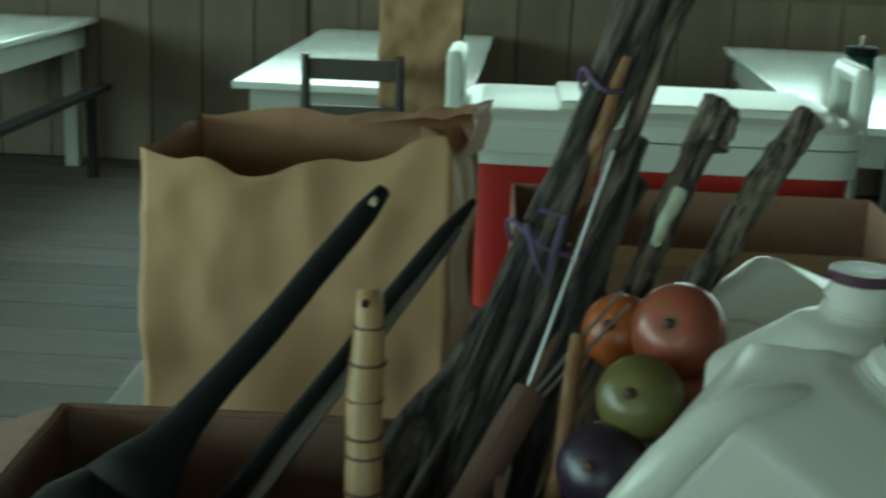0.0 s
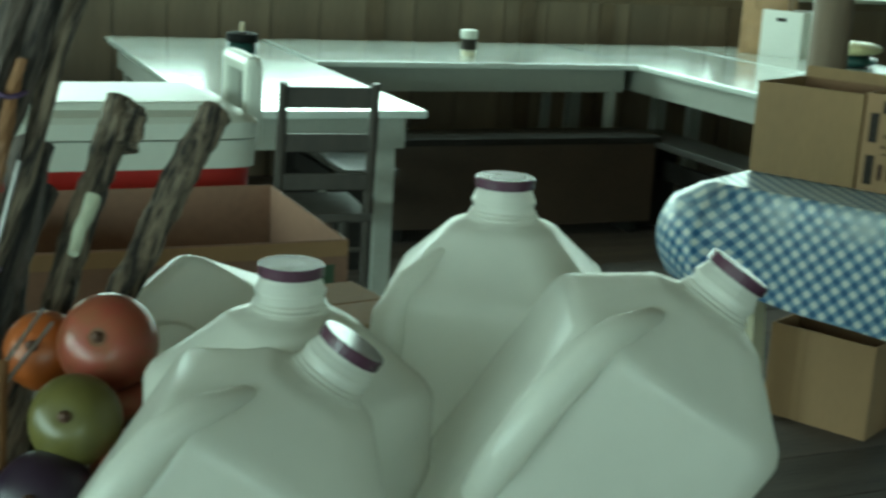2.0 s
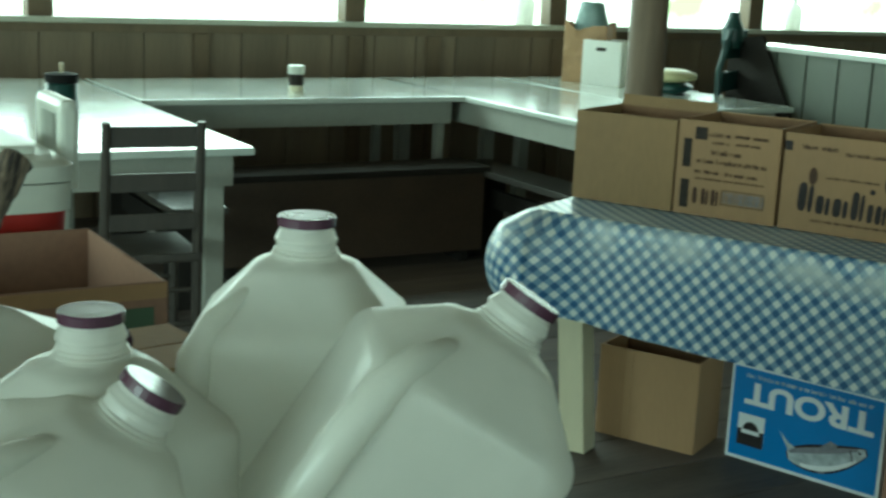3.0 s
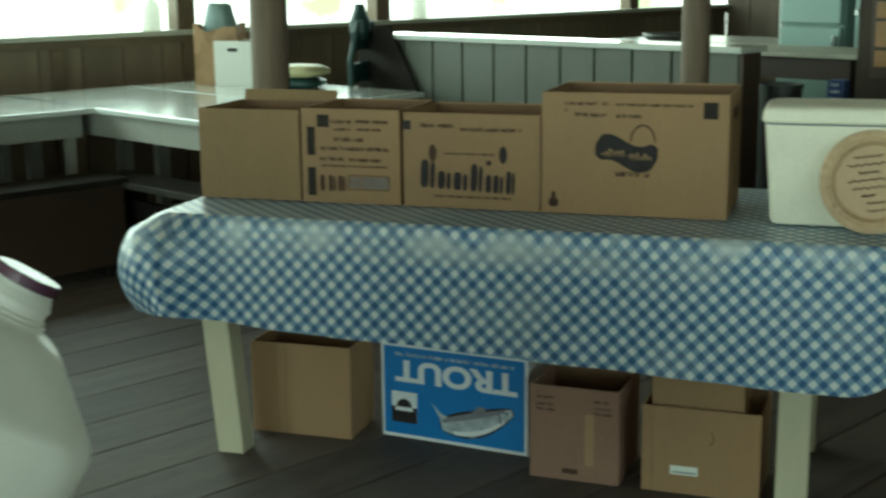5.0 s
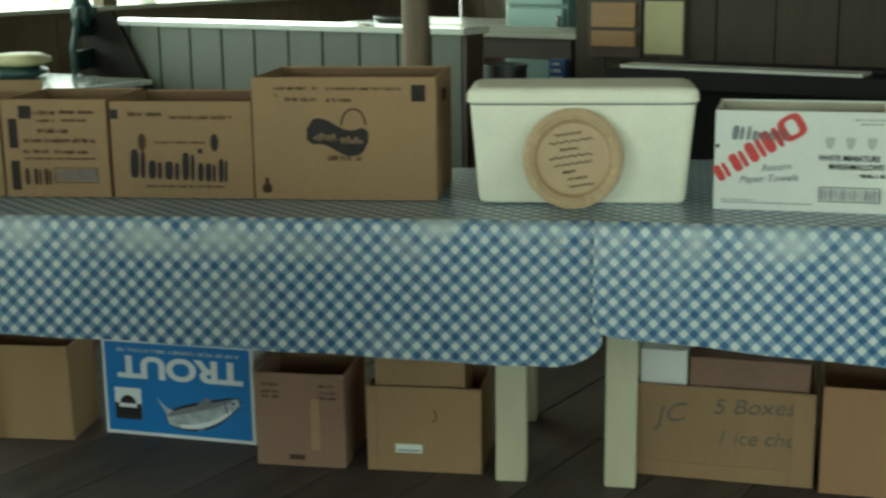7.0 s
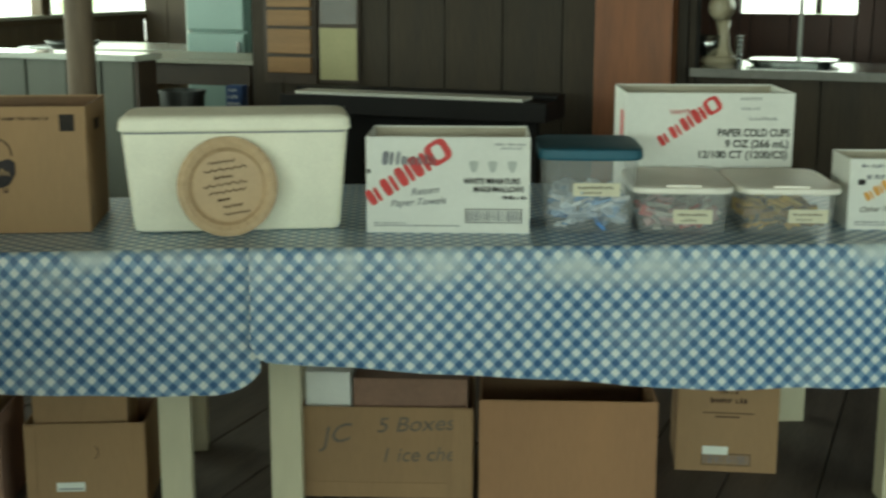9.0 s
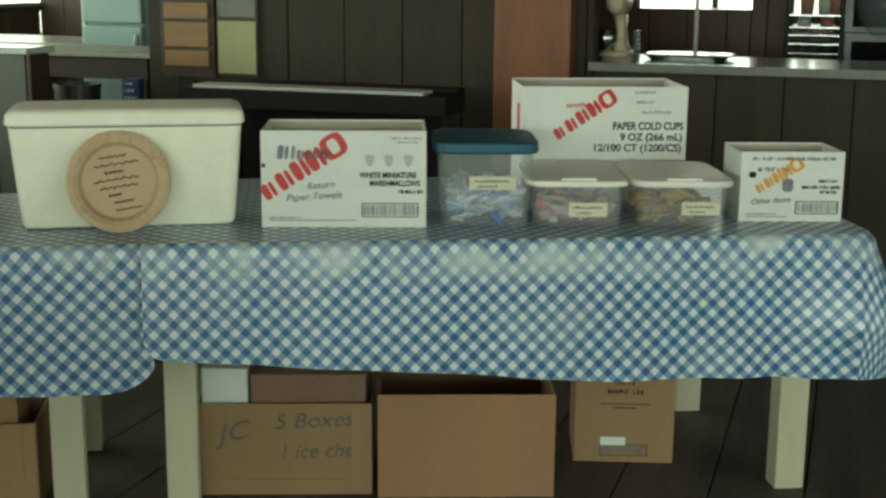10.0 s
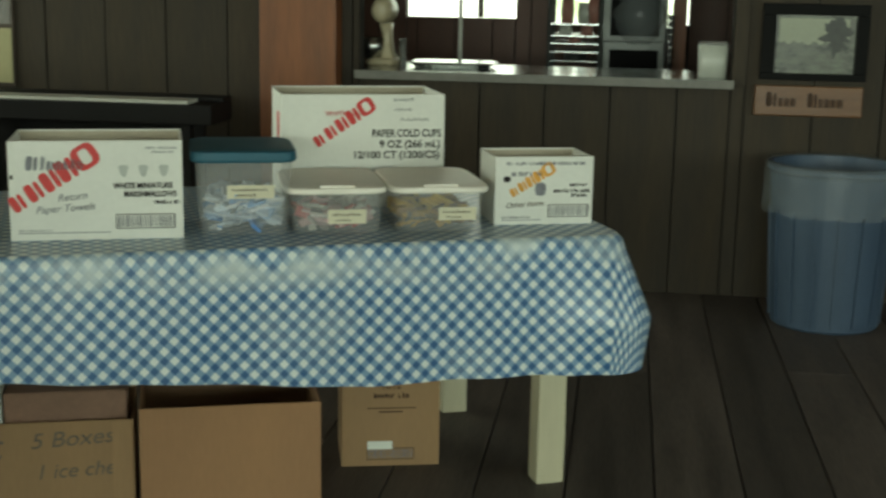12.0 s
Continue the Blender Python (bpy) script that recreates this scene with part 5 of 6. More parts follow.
def red_diagonal(parent, x, z, length, height, angle, mat):
    """A slanted row of plain shapes that grows towards its end."""
    row = []
    for kind, f in (("bars", 0.0), ("bars", 0.195), ("bars", 0.385), ("bars", 0.575), ("ring", 0.775)):
        size = height * (0.72 + 0.42 * f)
        row.append((kind, length * f, size * (0.98 if kind == "ring" else 0.82), size * 0.96))
    word_shapes(parent, x, z, row, mat, angle)


red_diagonal(cl, 0.016, 0.068, 0.24, 0.062, 32, INK_RED)
word_shapes(cl, 0.04, 0.176, [("bars", x, w, h) for x, w, h in ((0.0, 0.03, 0.036), (0.036, 0.01, 0.036), (0.05, 0.018, 0.024), (0.072, 0.014, 0.024), (0.09, 0.014, 0.024), (0.108, 0.01, 0.03), (0.121, 0.016, 0.024))], INK_GREY, 0, 0.12, "letter_bar")
lettering(cl, "WHITE MINIATURE", 0.25, 0.129, 0.0145, INK_NAVY, stretch=0.82, bold=0.0004)
lettering(cl, "MARSHMALLOWS", 0.275, 0.108, 0.0145, INK_NAVY, stretch=0.78, bold=0.0004)
text_row(cl, 0.348, 0.41, 0.089, 0.011, INK_NAVY, 5)
lettering(cl, "Return", 0.115, 0.098, 0.018, INK_GREY, turn=6, shear=0.3, name="handwriting")
lettering(cl, "Paper Towels", 0.062, 0.068, 0.018, INK_GREY, turn=4, shear=0.3, name="handwriting")
barcode(cl, 0.255, 0.027, 0.4, 0.064)
print_bar(cl, 0.02, 0.018, 0.24, 0.02, INK_GREY)
PALE_PRINT = material("pale_grey_print", (0.46, 0.48, 0.44), 0.6, vary=0.1, bump=0)
for x in (0.262, 0.31, 0.36):
    word_shapes(cl, x, 0.158, (("wedge", 0.0, 0.028, 0.03),), PALE_PRINT, name="faint_emblem")
text_row(cl, 0.33, 0.405, 0.228, 0.006, INK_GREY, 8)
text_row(cl, 0.345, 0.4, 0.218, 0.005, INK_GREY, 9)
text_row(cl, 0.02, 0.1, 0.0235, 0.005, INK_GREY, 10)
print_bar(cl, 0.003, 0.155, 0.011, 0.165, INK)

cu = carton("white_carton", 0.474, 0.3, 0.327, pose(-0.836, 3.845, ZT, 0, 0, 20), "tall white open carton for paper cold cups", WHITEBOX, GW, inner=WHITE_IN)
red_diagonal(cu, 0.105, 0.174, 0.2, 0.048, 33, INK_RED)
scribble(cu, 0.125, 0.266, 0.1, 0.02, INK_RED, 36, thick=0.0013)
lettering(cu, "PAPER COLD CUPS", 0.26, 0.205, 0.0215, INK_NAVY, stretch=0.78, bold=0.0005)
lettering(cu, "9 OZ (266 mL)", 0.282, 0.174, 0.0205, INK_NAVY, stretch=0.99, bold=0.0005)
lettering(cu, "12/100 CT (1200/CS)", 0.204, 0.143, 0.0205, INK_NAVY, stretch=1.0, bold=0.0005)
for k, (x, z, w) in enumerate(((0.32, 0.318, 0.06), (0.325, 0.29, 0.05), (0.345, 0.262, 0.08))):
    scribble(cu, x, z - 0.012, w, 0.014, INK_GREY, 30 + k, thick=0.0007)
part("side_print", box(-0.0015, 0.06, 0.16, -0.0003, 0.12, 0.27), INK_RED, cu)

ot = carton("white_carton", 0.276, 0.19, 0.187, pose(-0.211, 3.73, ZT, 0, 0, 19), "small white open carton with orange diagonal print", WHITEBOX, GW, inner=WHITE_IN)
red_diagonal(ot, 0.05, 0.075, 0.135, 0.036, 30, INK_ORANGE)
text_row(ot, 0.045, 0.13, 0.134, 0.016, INK_GREY, 12)
word_shapes(ot, 0.022, 0.118, (("pill", 0.0, 0.02, 0.016),), INK_NAVY)
lettering(ot, "Other Items", 0.03, 0.046, 0.015, PENCIL, turn=4, shear=0.3, name="handwriting")
barcode(ot, 0.15, 0.02, 0.265, 0.055)
for z, x0 in ((0.105, 0.21), (0.088, 0.165), (0.075, 0.215)):
    text_row(ot, x0, 0.265, z, 0.011, INK_NAVY, int(z * 1000))
text_row(ot, 0.03, 0.25, 0.164, 0.011, INK_GREY, 14)
print_bar(ot, 0.02, 0.012, 0.13, 0.014, INK_GREY)
text_row(ot, 0.02, 0.1, 0.018, 0.006, INK_GREY, 15)
word_shapes(ot, 0.112, 0.08, (("pill", 0.0, 0.03, 0.036),), INK_GREY, name="emblem")


def tub(m, w, d, h, lid_mat, stuff, fill, label, label_box, lid_h=0.016, flare=0.012):
    ob = thing("storage_tub", label, "plastic tub", m, "clear plastic tubs")
    cx, cy = w / 2, d / 2
    part("body", add_loft(bmesh.new(), [rounded_ring(cx - flare, cy - flare, 0.0, 7, 48, cx, cy), rounded_ring(cx - flare + 0.004, cy - flare + 0.004, 0.008, 7, 48, cx, cy), rounded_ring(cx, cy, h, 7, 48, cx, cy),
                                        rounded_ring(cx - 0.002, cy - 0.002, h, 7, 48, cx, cy), rounded_ring(cx - flare + 0.003, cy - flare + 0.003, 0.01, 7, 48, cx, cy)]), TUB, ob, "clear plastic body", smooth=True)
    rnd = random.Random(int(w * 1000) + int(fill * 100))
    bm = bmesh.new()
    for _ in range(150):
        s = rnd.uniform(0.014, 0.036)
        x, y = rnd.uniform(0.04, w - 0.04), rnd.uniform(0.03, d - 0.04)
        z = rnd.uniform(0.014, h * fill)
        add_box(bm, -s, -s * 0.45, -s * 0.12, s, s * 0.45, s * 0.12, 0.0, Matrix.Translation((x, y, z + s * 0.2)) @ Euler((rnd.uniform(-0.9, 0.9), rnd.uniform(-0.5, 0.5), rnd.uniform(0, 6))).to_matrix().to_4x4())
    ct = part("contents", bm, stuff, ob)
    ct["kind"] = "stuff"
    lid = part("lid", add_loft(bmesh.new(), [rounded_ring(cx + 0.008, cy + 0.008, h + 0.0005, 7, 48, cx, cy), rounded_ring(cx + 0.011, cy + 0.011, h + 0.006, 7, 48, cx, cy), rounded_ring(cx + 0.009, cy + 0.009, h + lid_h, 7, 48, cx, cy),
                                       rounded_ring(cx + 0.002, cy + 0.002, h + lid_h + 0.003, 7, 48, cx, cy), rounded_ring(cx - 0.03, cy - 0.03, h + lid_h + 0.005, 7, 48, cx, cy), rounded_ring(0.02, 0.02, h + lid_h + 0.006, 7, 48, cx, cy)]), lid_mat, ob, "snap-on plastic lid")
    if lid_h < 0.02:
        part("lid_tab", box(cx - 0.045, 0.0, h + lid_h + 0.0005, cx + 0.045, 0.016, h + lid_h + 0.009, 0.002), lid_mat, lid)
    x0, z0, x1, z1 = label_box
    tilt = math.degrees(math.atan2(flare, h))
    lb = box(x0, -0.003, z0, x1, -0.0015, z1)
    bmesh.ops.transform(lb, verts=lb.verts[:], matrix=Matrix.Translation((0, flare, 0)) @ Matrix.Rotation(radians(tilt), 4, "X"))
    paper = part("paper_label", lb, LABEL, ob, "pale yellow paper label")
    for k, (f0, f1, g) in enumerate(((0.1, 0.85, 0.55), (0.2, 0.6, 0.16))):
        bar = scribble(paper, x0 + (x1 - x0) * f0, 0, (x1 - x0) * (f1 - f0), (z1 - z0) * 0.26, INK_BROWN, 200 + k + int(w * 900) + int(fill * 50), y=0.0, thick=0.0008)
        bar.data.transform(Matrix.Translation((0, flare, 0)) @ Matrix.Rotation(radians(tilt), 4, "X") @ Matrix.Translation((0, -0.0033, z0 + (z1 - z0) * g)))
    return ob


tub(pose(-0.935, 3.368, ZT, 0, 0, 19), 0.25, 0.3, 0.192, TEAL, BLUE_STUFF, 0.5, "clear plastic tub of blue wrappers with a teal lid", (0.08, 0.1, 0.2, 0.135), 0.026, 0.016)
tub(pose(-0.712, 3.447, ZT, 0, 0, 19), 0.25, 0.35, 0.108, WHITE_LID, PINK_STUFF, 0.45, "low clear tub of mixed packets with a white lid", (0.1, 0.03, 0.2, 0.068), 0.014)
tub(pose(-0.455, 3.536, ZT, 0, 0, 19), 0.25, 0.35, 0.108, WHITE_LID, YELLOW_STUFF, 0.4, "low clear tub of yellow pencils with a white lid", (0.12, 0.035, 0.22, 0.07), 0.014)

# ---- under the tables ----
GU = "cartons under the tables"
u1 = carton("carton", 0.33, 0.2, 0.29, pose(-3.385, 2.445, 0.001, 0, 0, 27), "plain brown open carton on the floor", group=GU, tape=0.09)
tr = thing("blue_carton", "blue printed fish carton standing upside down", "carton", pose(-3.058, 2.692, 0.001, 0, 0, 19), GU)
part("body", box(0, 0.003, 0, 0.485, 0.2, 0.3, 0.003), WHITE_PRINT, tr)
part("blue_panel", box(0.01, 0.0015, 0.012, 0.475, 0.0028, 0.29), BLUE_SIGN, tr)
lettering(tr, "TROUT", 0.45, 0.246, 0.064, WHITE_PRINT, y=0.0, turn=180, stretch=1.3, bold=0.0032)
text_row(tr, 0.05, 0.45, 0.262, 0.013, FISH, 21, y=0.0008)
print_bar(tr, 0.036, 0.05, 0.122, 0.148, WHITE_PRINT, y=0.0008, name="emblem")
print_bar(tr, 0.036, 0.05, 0.122, 0.1, INK_NAVY, y=0.0, name="emblem")
part("emblem_dome", add_loft(bmesh.new(), [[(0.079 + 0.026 * math.cos(a), y, 0.1 + 0.026 * math.sin(a)) for a in (2 * math.pi * k / 18 for k in range(18))] for y in (-0.0012, -0.0004)]), INK_NAVY, tr)
part("emblem_bar", box(0.05, -0.002, 0.088, 0.108, -0.0013, 0.1), WHITE_PRINT, tr)


def fish_print(parent):
    """A leaping fish, printed flat: tail, body, dark back, gill line, eye and fins."""
    tail, head = Vector((0.2, 0, 0.058)), Vector((0.44, 0, 0.132))
    axis = head - tail
    up = Vector((-axis.z, 0, axis.x)).normalized()
    spine = lambda f: tail + axis * f - up * 0.016 * math.sin(math.pi * f)
    half = lambda f: 0.008 + 0.03 * math.sin(math.pi * min(1, f ** 0.8)) ** 0.75

    def strip(name, f0, f1, lo, hi, mat, y):
        bm = bmesh.new()
        rows = [[], []]
        for k in range(21):
            f = f0 + (f1 - f0) * k / 20
            for row, g in zip(rows, (lo, hi)):
                p = spine(f) + up * half(f) * g
                row.append(bm.verts.new((p.x, y, p.z)))
        for k in range(20):
            bm.faces.new((rows[0][k], rows[0][k + 1], rows[1][k + 1], rows[1][k]))
        part(name, bm, mat, parent)

    strip("printed_outline", 0.0, 1.0, -1.15, 1.15, INK_NAVY, 0.0006)
    strip("printed_fish", 0.02, 0.985, -0.96, 0.9, FISH, 0.0001)
    strip("printed_back", 0.05, 0.9, 0.42, 0.92, INK_GREY, -0.0004)
    strip("printed_belly", 0.15, 0.85, -0.94, -0.55, WHITE_PRINT, -0.0004)
    strip("printed_gill", 0.8, 0.815, -0.7, 0.7, INK_NAVY, -0.0008)
    for name, pts in (("printed_tail", ((0.206, 0.07), (0.172, 0.126), (0.2, 0.098), (0.236, 0.082))), ("printed_tail", ((0.206, 0.05), (0.205, 0.066), (0.232, 0.074), (0.236, 0.058))),
                      ("printed_fin", ((0.3, 0.11), (0.33, 0.136), (0.352, 0.13), (0.35, 0.118))), ("printed_fin", ((0.29, 0.05), (0.302, 0.03), (0.322, 0.034), (0.32, 0.048)))):
        bm = bmesh.new()
        bm.faces.new([bm.verts.new((x, 0.0003, z)) for x, z in pts])
        part(name, bm, INK_GREY if name == "printed_fin" else FISH, parent)
    eye = blob("pill", 0.008, 0.008, -0.001)
    bmesh.ops.transform(eye, matrix=Matrix.Translation((0.416, 0, 0.12)), verts=eye.verts[:])
    part("printed_eye", eye, INK_NAVY, parent)


fish_print(tr)
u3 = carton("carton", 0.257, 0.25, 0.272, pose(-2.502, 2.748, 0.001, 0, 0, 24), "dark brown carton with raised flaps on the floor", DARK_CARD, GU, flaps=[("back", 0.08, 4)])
for x in (0.02, 0.185):
    for z in (0.235, 0.215, 0.2):
        text_row(u3, x, x + 0.05, z, 0.009, INK_BROWN, int(1000 * (x + z)))
print_bar(u3, 0.095, 0.02, 0.14, 0.035, INK_BROWN)
part("taped_seam", box(0.16, -0.0012, 0.05, 0.185, -0.0003, 0.2), TAPE, u3)
u4 = carton("carton", 0.32, 0.25, 0.245, pose(-2.213, 2.882, 0.001, 0, 0, 25), "brown carton with a small white sticker", group=GU)
part("inner_box", box(0.02, 0.03, 0.01, 0.27, 0.2, 0.335, 0.003), CARD, u4)
part("fold_strip", box(0.285, -0.003, 0.003, 0.318, -0.0003, 0.24, 0.001), CARD, u4)
part("fold_strip", box(0.002, -0.003, 0.003, 0.03, -0.0003, 0.242, 0.001), CARD, u4)
print_bar(u4, 0.08, 0.055, 0.155, 0.08, WHITE_LABEL, name="sticker")
print_bar(u4, 0.085, 0.06, 0.15, 0.064, INK_GREY, y=-0.0022)
part("ring_stain", tube([(0.17 + 0.025 * math.cos(a), -0.0008, 0.165 + 0.022 * math.sin(a)) for a in (0.9 + -1.9 * k / 12 for k in range(13))], [0.0012] * 13, 4), INK_BROWN, u4)
u5 = carton("carton", 0.472, 0.3, 0.262, pose(-1.574, 3.249, 0.001, 0, 0, 19), "brown carton with handwriting on its side", group=GU)
lettering(u5, "JC", 0.055, 0.15, 0.05, PENCIL, turn=12, shear=0.35, stretch=1.2, name="handwriting")
lettering(u5, "5 Boxes", 0.205, 0.19, 0.042, PENCIL, turn=3, shear=0.25, stretch=1.1, name="handwriting")
lettering(u5, "1 ice chest", 0.215, 0.105, 0.04, PENCIL, turn=2, shear=0.25, name="handwriting")
part("fold_strip", box(0.415, -0.003, 0.003, 0.47, -0.0003, 0.258, 0.001), CARD, u5)
part("fold_strip", box(0.002, -0.003, 0.003, 0.4, -0.0003, 0.045, 0.001), CARD, u5)
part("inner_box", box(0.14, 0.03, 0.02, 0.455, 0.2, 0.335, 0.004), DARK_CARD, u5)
wbx = solo("white_box", box(0, 0, 0, 0.125, 0.2, 0.345, 0.004), WHITEBOX, "plain white box standing in an open carton", "box", pose(-1.574, 3.249, 0.001, 0, 0, 19) @ pose(0.008, 0.03, 0.006))
u6 = carton("carton", 0.482, 0.36, 0.294, pose(-1.106, 3.386, 0.001, 0, 0, 19), "plain orange-brown open carton with a dark inside", RED_CARD, GU, flaps=[("back", 0.07, 8)])
u7 = carton("carton", 0.29, 0.25, 0.35, pose(-0.655, 3.827, 0.001, 0, 0, 14.6), "brown carton with printed lines and a barcode", group=GU, lid=True)
for x0, x1, z, h in ((0.09, 0.2, 0.262, 0.014), (0.12, 0.17, 0.238, 0.012), (0.095, 0.205, 0.21, 0.018), (0.075, 0.22, 0.178, 0.003), (0.11, 0.18, 0.166, 0.004)):
    text_row(u7, x0, x1, z, h, INK_BROWN, int(1000 * z)) if h > 0.005 else print_bar(u7, x0, z, x1, z + h, INK_BROWN)
print_bar(u7, 0.077, 0.053, 0.15, 0.078, WHITE_LABEL, name="sticker", y=-0.0022)
barcode(u7, 0.075, 0.02, 0.215, 0.056, INK_BROWN)

# ---- near table: groceries ----
plank_table("serving_table", -2.62, -0.5, -0.7, 0.42, "dark wooden table holding groceries and jugs", z=0.8142, top=DARKWOOD, wood=DARKWOOD, group="")
before = set(bpy.data.objects)
base_carton = carton("carton", 0.5, 0.44, 0.185, pose(-0.765, 0.04, 0.761, 0, 0, 90), "closed brown carton under the milk jugs", lid=True)
tool_carton = carton("carton", 0.347, 0.27, 0.27, pose(-0.87, -0.327, 0.761, 0, 0, 92), "open dark brown carton full of cooking tools", TOOL_CARD, inner=TOOL_CARD, flaps=[("left", 0.1, 112)])
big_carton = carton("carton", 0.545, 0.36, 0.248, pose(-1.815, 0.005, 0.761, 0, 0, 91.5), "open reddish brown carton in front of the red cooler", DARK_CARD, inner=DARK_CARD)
part("rim_strip", box(0.002, -0.003, 0.226, 0.543, -0.0004, 0.247, 0.001), CARD, big_carton, "paler folded cardboard rim")
part("green_print", box(0.43, -0.0018, 0.03, 0.525, -0.0006, 0.215), DARK_GREEN_PRINT, big_carton, "dark green printed panel")
small_carton = carton("carton", 0.16, 0.14, 0.295, pose(-1.3, 0.3, 0.761, 0, 0, 100), "small orange-brown carton behind the jugs", lid=True)

RIGHT, AHEAD = Vector((0.454, 0.891, 0)), Vector((-0.891, 0.454, 0))


def square_ring(s, f, z, n=7):
    """A square with rounded corners; f: the corner's radius as a share of the half side."""
    rc, out = s * f, []
    for q in range(4):
        a0 = math.pi / 2 * q
        cx, cy = (s - rc) * (1, -1, -1, 1)[q], (s - rc) * (1, 1, -1, -1)[q]
        out += [(cx + rc * math.cos(a0 + math.pi / 2 * i / (n - 1)), cy + rc * math.sin(a0 + math.pi / 2 * i / (n - 1)), z) for i in range(n)]
    return out


def jug(cap, axis, spin, label, tall=1.0):
    axis = Vector(axis).normalized()
    turn = axis.to_track_quat("Z", "Y").to_matrix().to_4x4()
    m = Matrix.Translation(cap) @ turn @ Matrix.Rotation(radians(spin), 4, "Z") @ Matrix.Translation((0, 0, -0.262 * tall))
    ob = thing("milk_jug", label, "jug", m, "milk jugs")
    k = tall
    h = 0.262 * k
    spec = [(0.06, 0.262 * k, 0.4), (0.071, 0.262 * k - 0.006, 0.35), (0.077, 0.262 * k - 0.016, 0.42), (0.077, 0.088, 0.42), (0.0766, 0.083, 0.43), (0.0745, 0.0775, 0.45), (0.072, 0.074, 0.47), (0.0695, 0.0714, 0.5), (0.0422, 0.0431, 0.72), (0.0395, 0.0405, 0.7), (0.0365, 0.038, 0.8), (0.0335, 0.0365, 0.9),
            (0.0262, 0.0335, 1), (0.0242, 0.0315, 1), (0.0252, 0.0305, 1), (0.0226, 0.029, 1), (0.0236, 0.0275, 1), (0.0218, 0.026, 1), (0.0218, 0.0245, 1), (0.0219, 0.0225, 1), (0.0228, 0.021, 1), (0.0228, 0.0195, 1), (0.0218, 0.018, 1), (0.0212, 0.0165, 1), (0.0208, 0.015, 1), (0.0198, 0.0135, 1), (0.0195, 0.008, 1)]
    rings = [square_ring(r, f, h - z) for r, z, f in spec]
    part("body", add_loft(bmesh.new(), rings), JUG, ob, smooth=True).data.set_sharp_from_angle(angle=radians(24))
    q = 0.7071
    pts = [(r * q, r * q, h - z) for r, z in ((0.028, 0.05), (0.056, 0.056), (0.081, 0.07), (0.097, 0.092), (0.1025, 0.125), (0.1025, 0.165), (0.097, 0.195), (0.08, 0.212))]
    part("handle", tube(pts, [0.003, 0.0075, 0.0105, 0.0125, 0.013, 0.013, 0.0105, 0.004], 14), JUG, ob, smooth=True)
    dent = [[(0.034 * math.cos(a) * f, -0.0768 - dy, h - 0.17 + 0.034 * math.sin(a) * f) for a in (2 * math.pi * i / 28 for i in range(28))] for f, dy in ((1.0, 0.0), (0.93, 0.0022), (0.86, 0.0))]
    part("round_dent", add_loft(bmesh.new(), dent, False, False), JUG, ob, smooth=True)
    part("cap", lathe([(0.0196, h - 0.0105), (0.0212, h - 0.0102), (0.0212, h - 0.004), (0.0205, h - 0.003)], 32), PURPLE, ob, "purple snap cap", smooth=False)
    return ob


UP = Vector((0, 0, 1))
jug((-1.05, 0.403, 1.257), UP, 62, "upright milky plastic jug with a purple cap", 1.12)
jug((-0.995, 0.232, 1.216), UP, 285, "milky plastic jug behind a leaning jug")
jug((-0.921, 0.253, 1.186), UP * 0.84 + RIGHT * 0.53 + AHEAD * 0.12, 87, "milky plastic jug leaning to one side")
jug((-0.875, 0.488, 1.232), UP * 0.84 + RIGHT * 0.54 + AHEAD * 0.06, 92, "large milky plastic jug leaning over the table edge", 1.1)
jug((-1.29, 0.33, 1.11), UP * 0.45 + AHEAD * 0.75 + RIGHT * 0.45, 200, "milky plastic jug lying behind the fruit")

bagm = pose(-1.46, -0.19, 0.761, 0, 0, 84)
groceries_bag = paper_bag(bagm, 0.3, 0.17, 0.44, "open brown kraft paper bag with a torn rim", 0.03, 2)
# torn corner of the bag, folded up and over
flap = bmesh.new()
grid = []
for i in range(11):
    u = i / 10
    px, py = (0.02 + 0.19 * u, 0.08) if u < 0.7 else (0.153, 0.08 - 0.32 * (u - 0.7))
    row = []
    for j in range(7):
        v = j / 6
        k = noise.noise((u * 4, v * 3, 2.5)) * 0.012
        row.append(flap.verts.new((px + 0.012 * math.sin(v * 2.4) * u + k, py - 0.045 * v * v + k, 0.425 + (0.02 + 0.036 * u) * math.sin(v * 2.2) + 0.008 * noise.noise((u * 9, v * 6, 7.1)))))
    grid.append(row)
for p, q in zip(grid, grid[1:]):
    for j in range(6):
        flap.faces.new((p[j], q[j], q[j + 1], p[j + 1]))
part("torn_flap", flap, KRAFT_IN, groceries_bag, "crumpled torn paper flap", smooth=True)


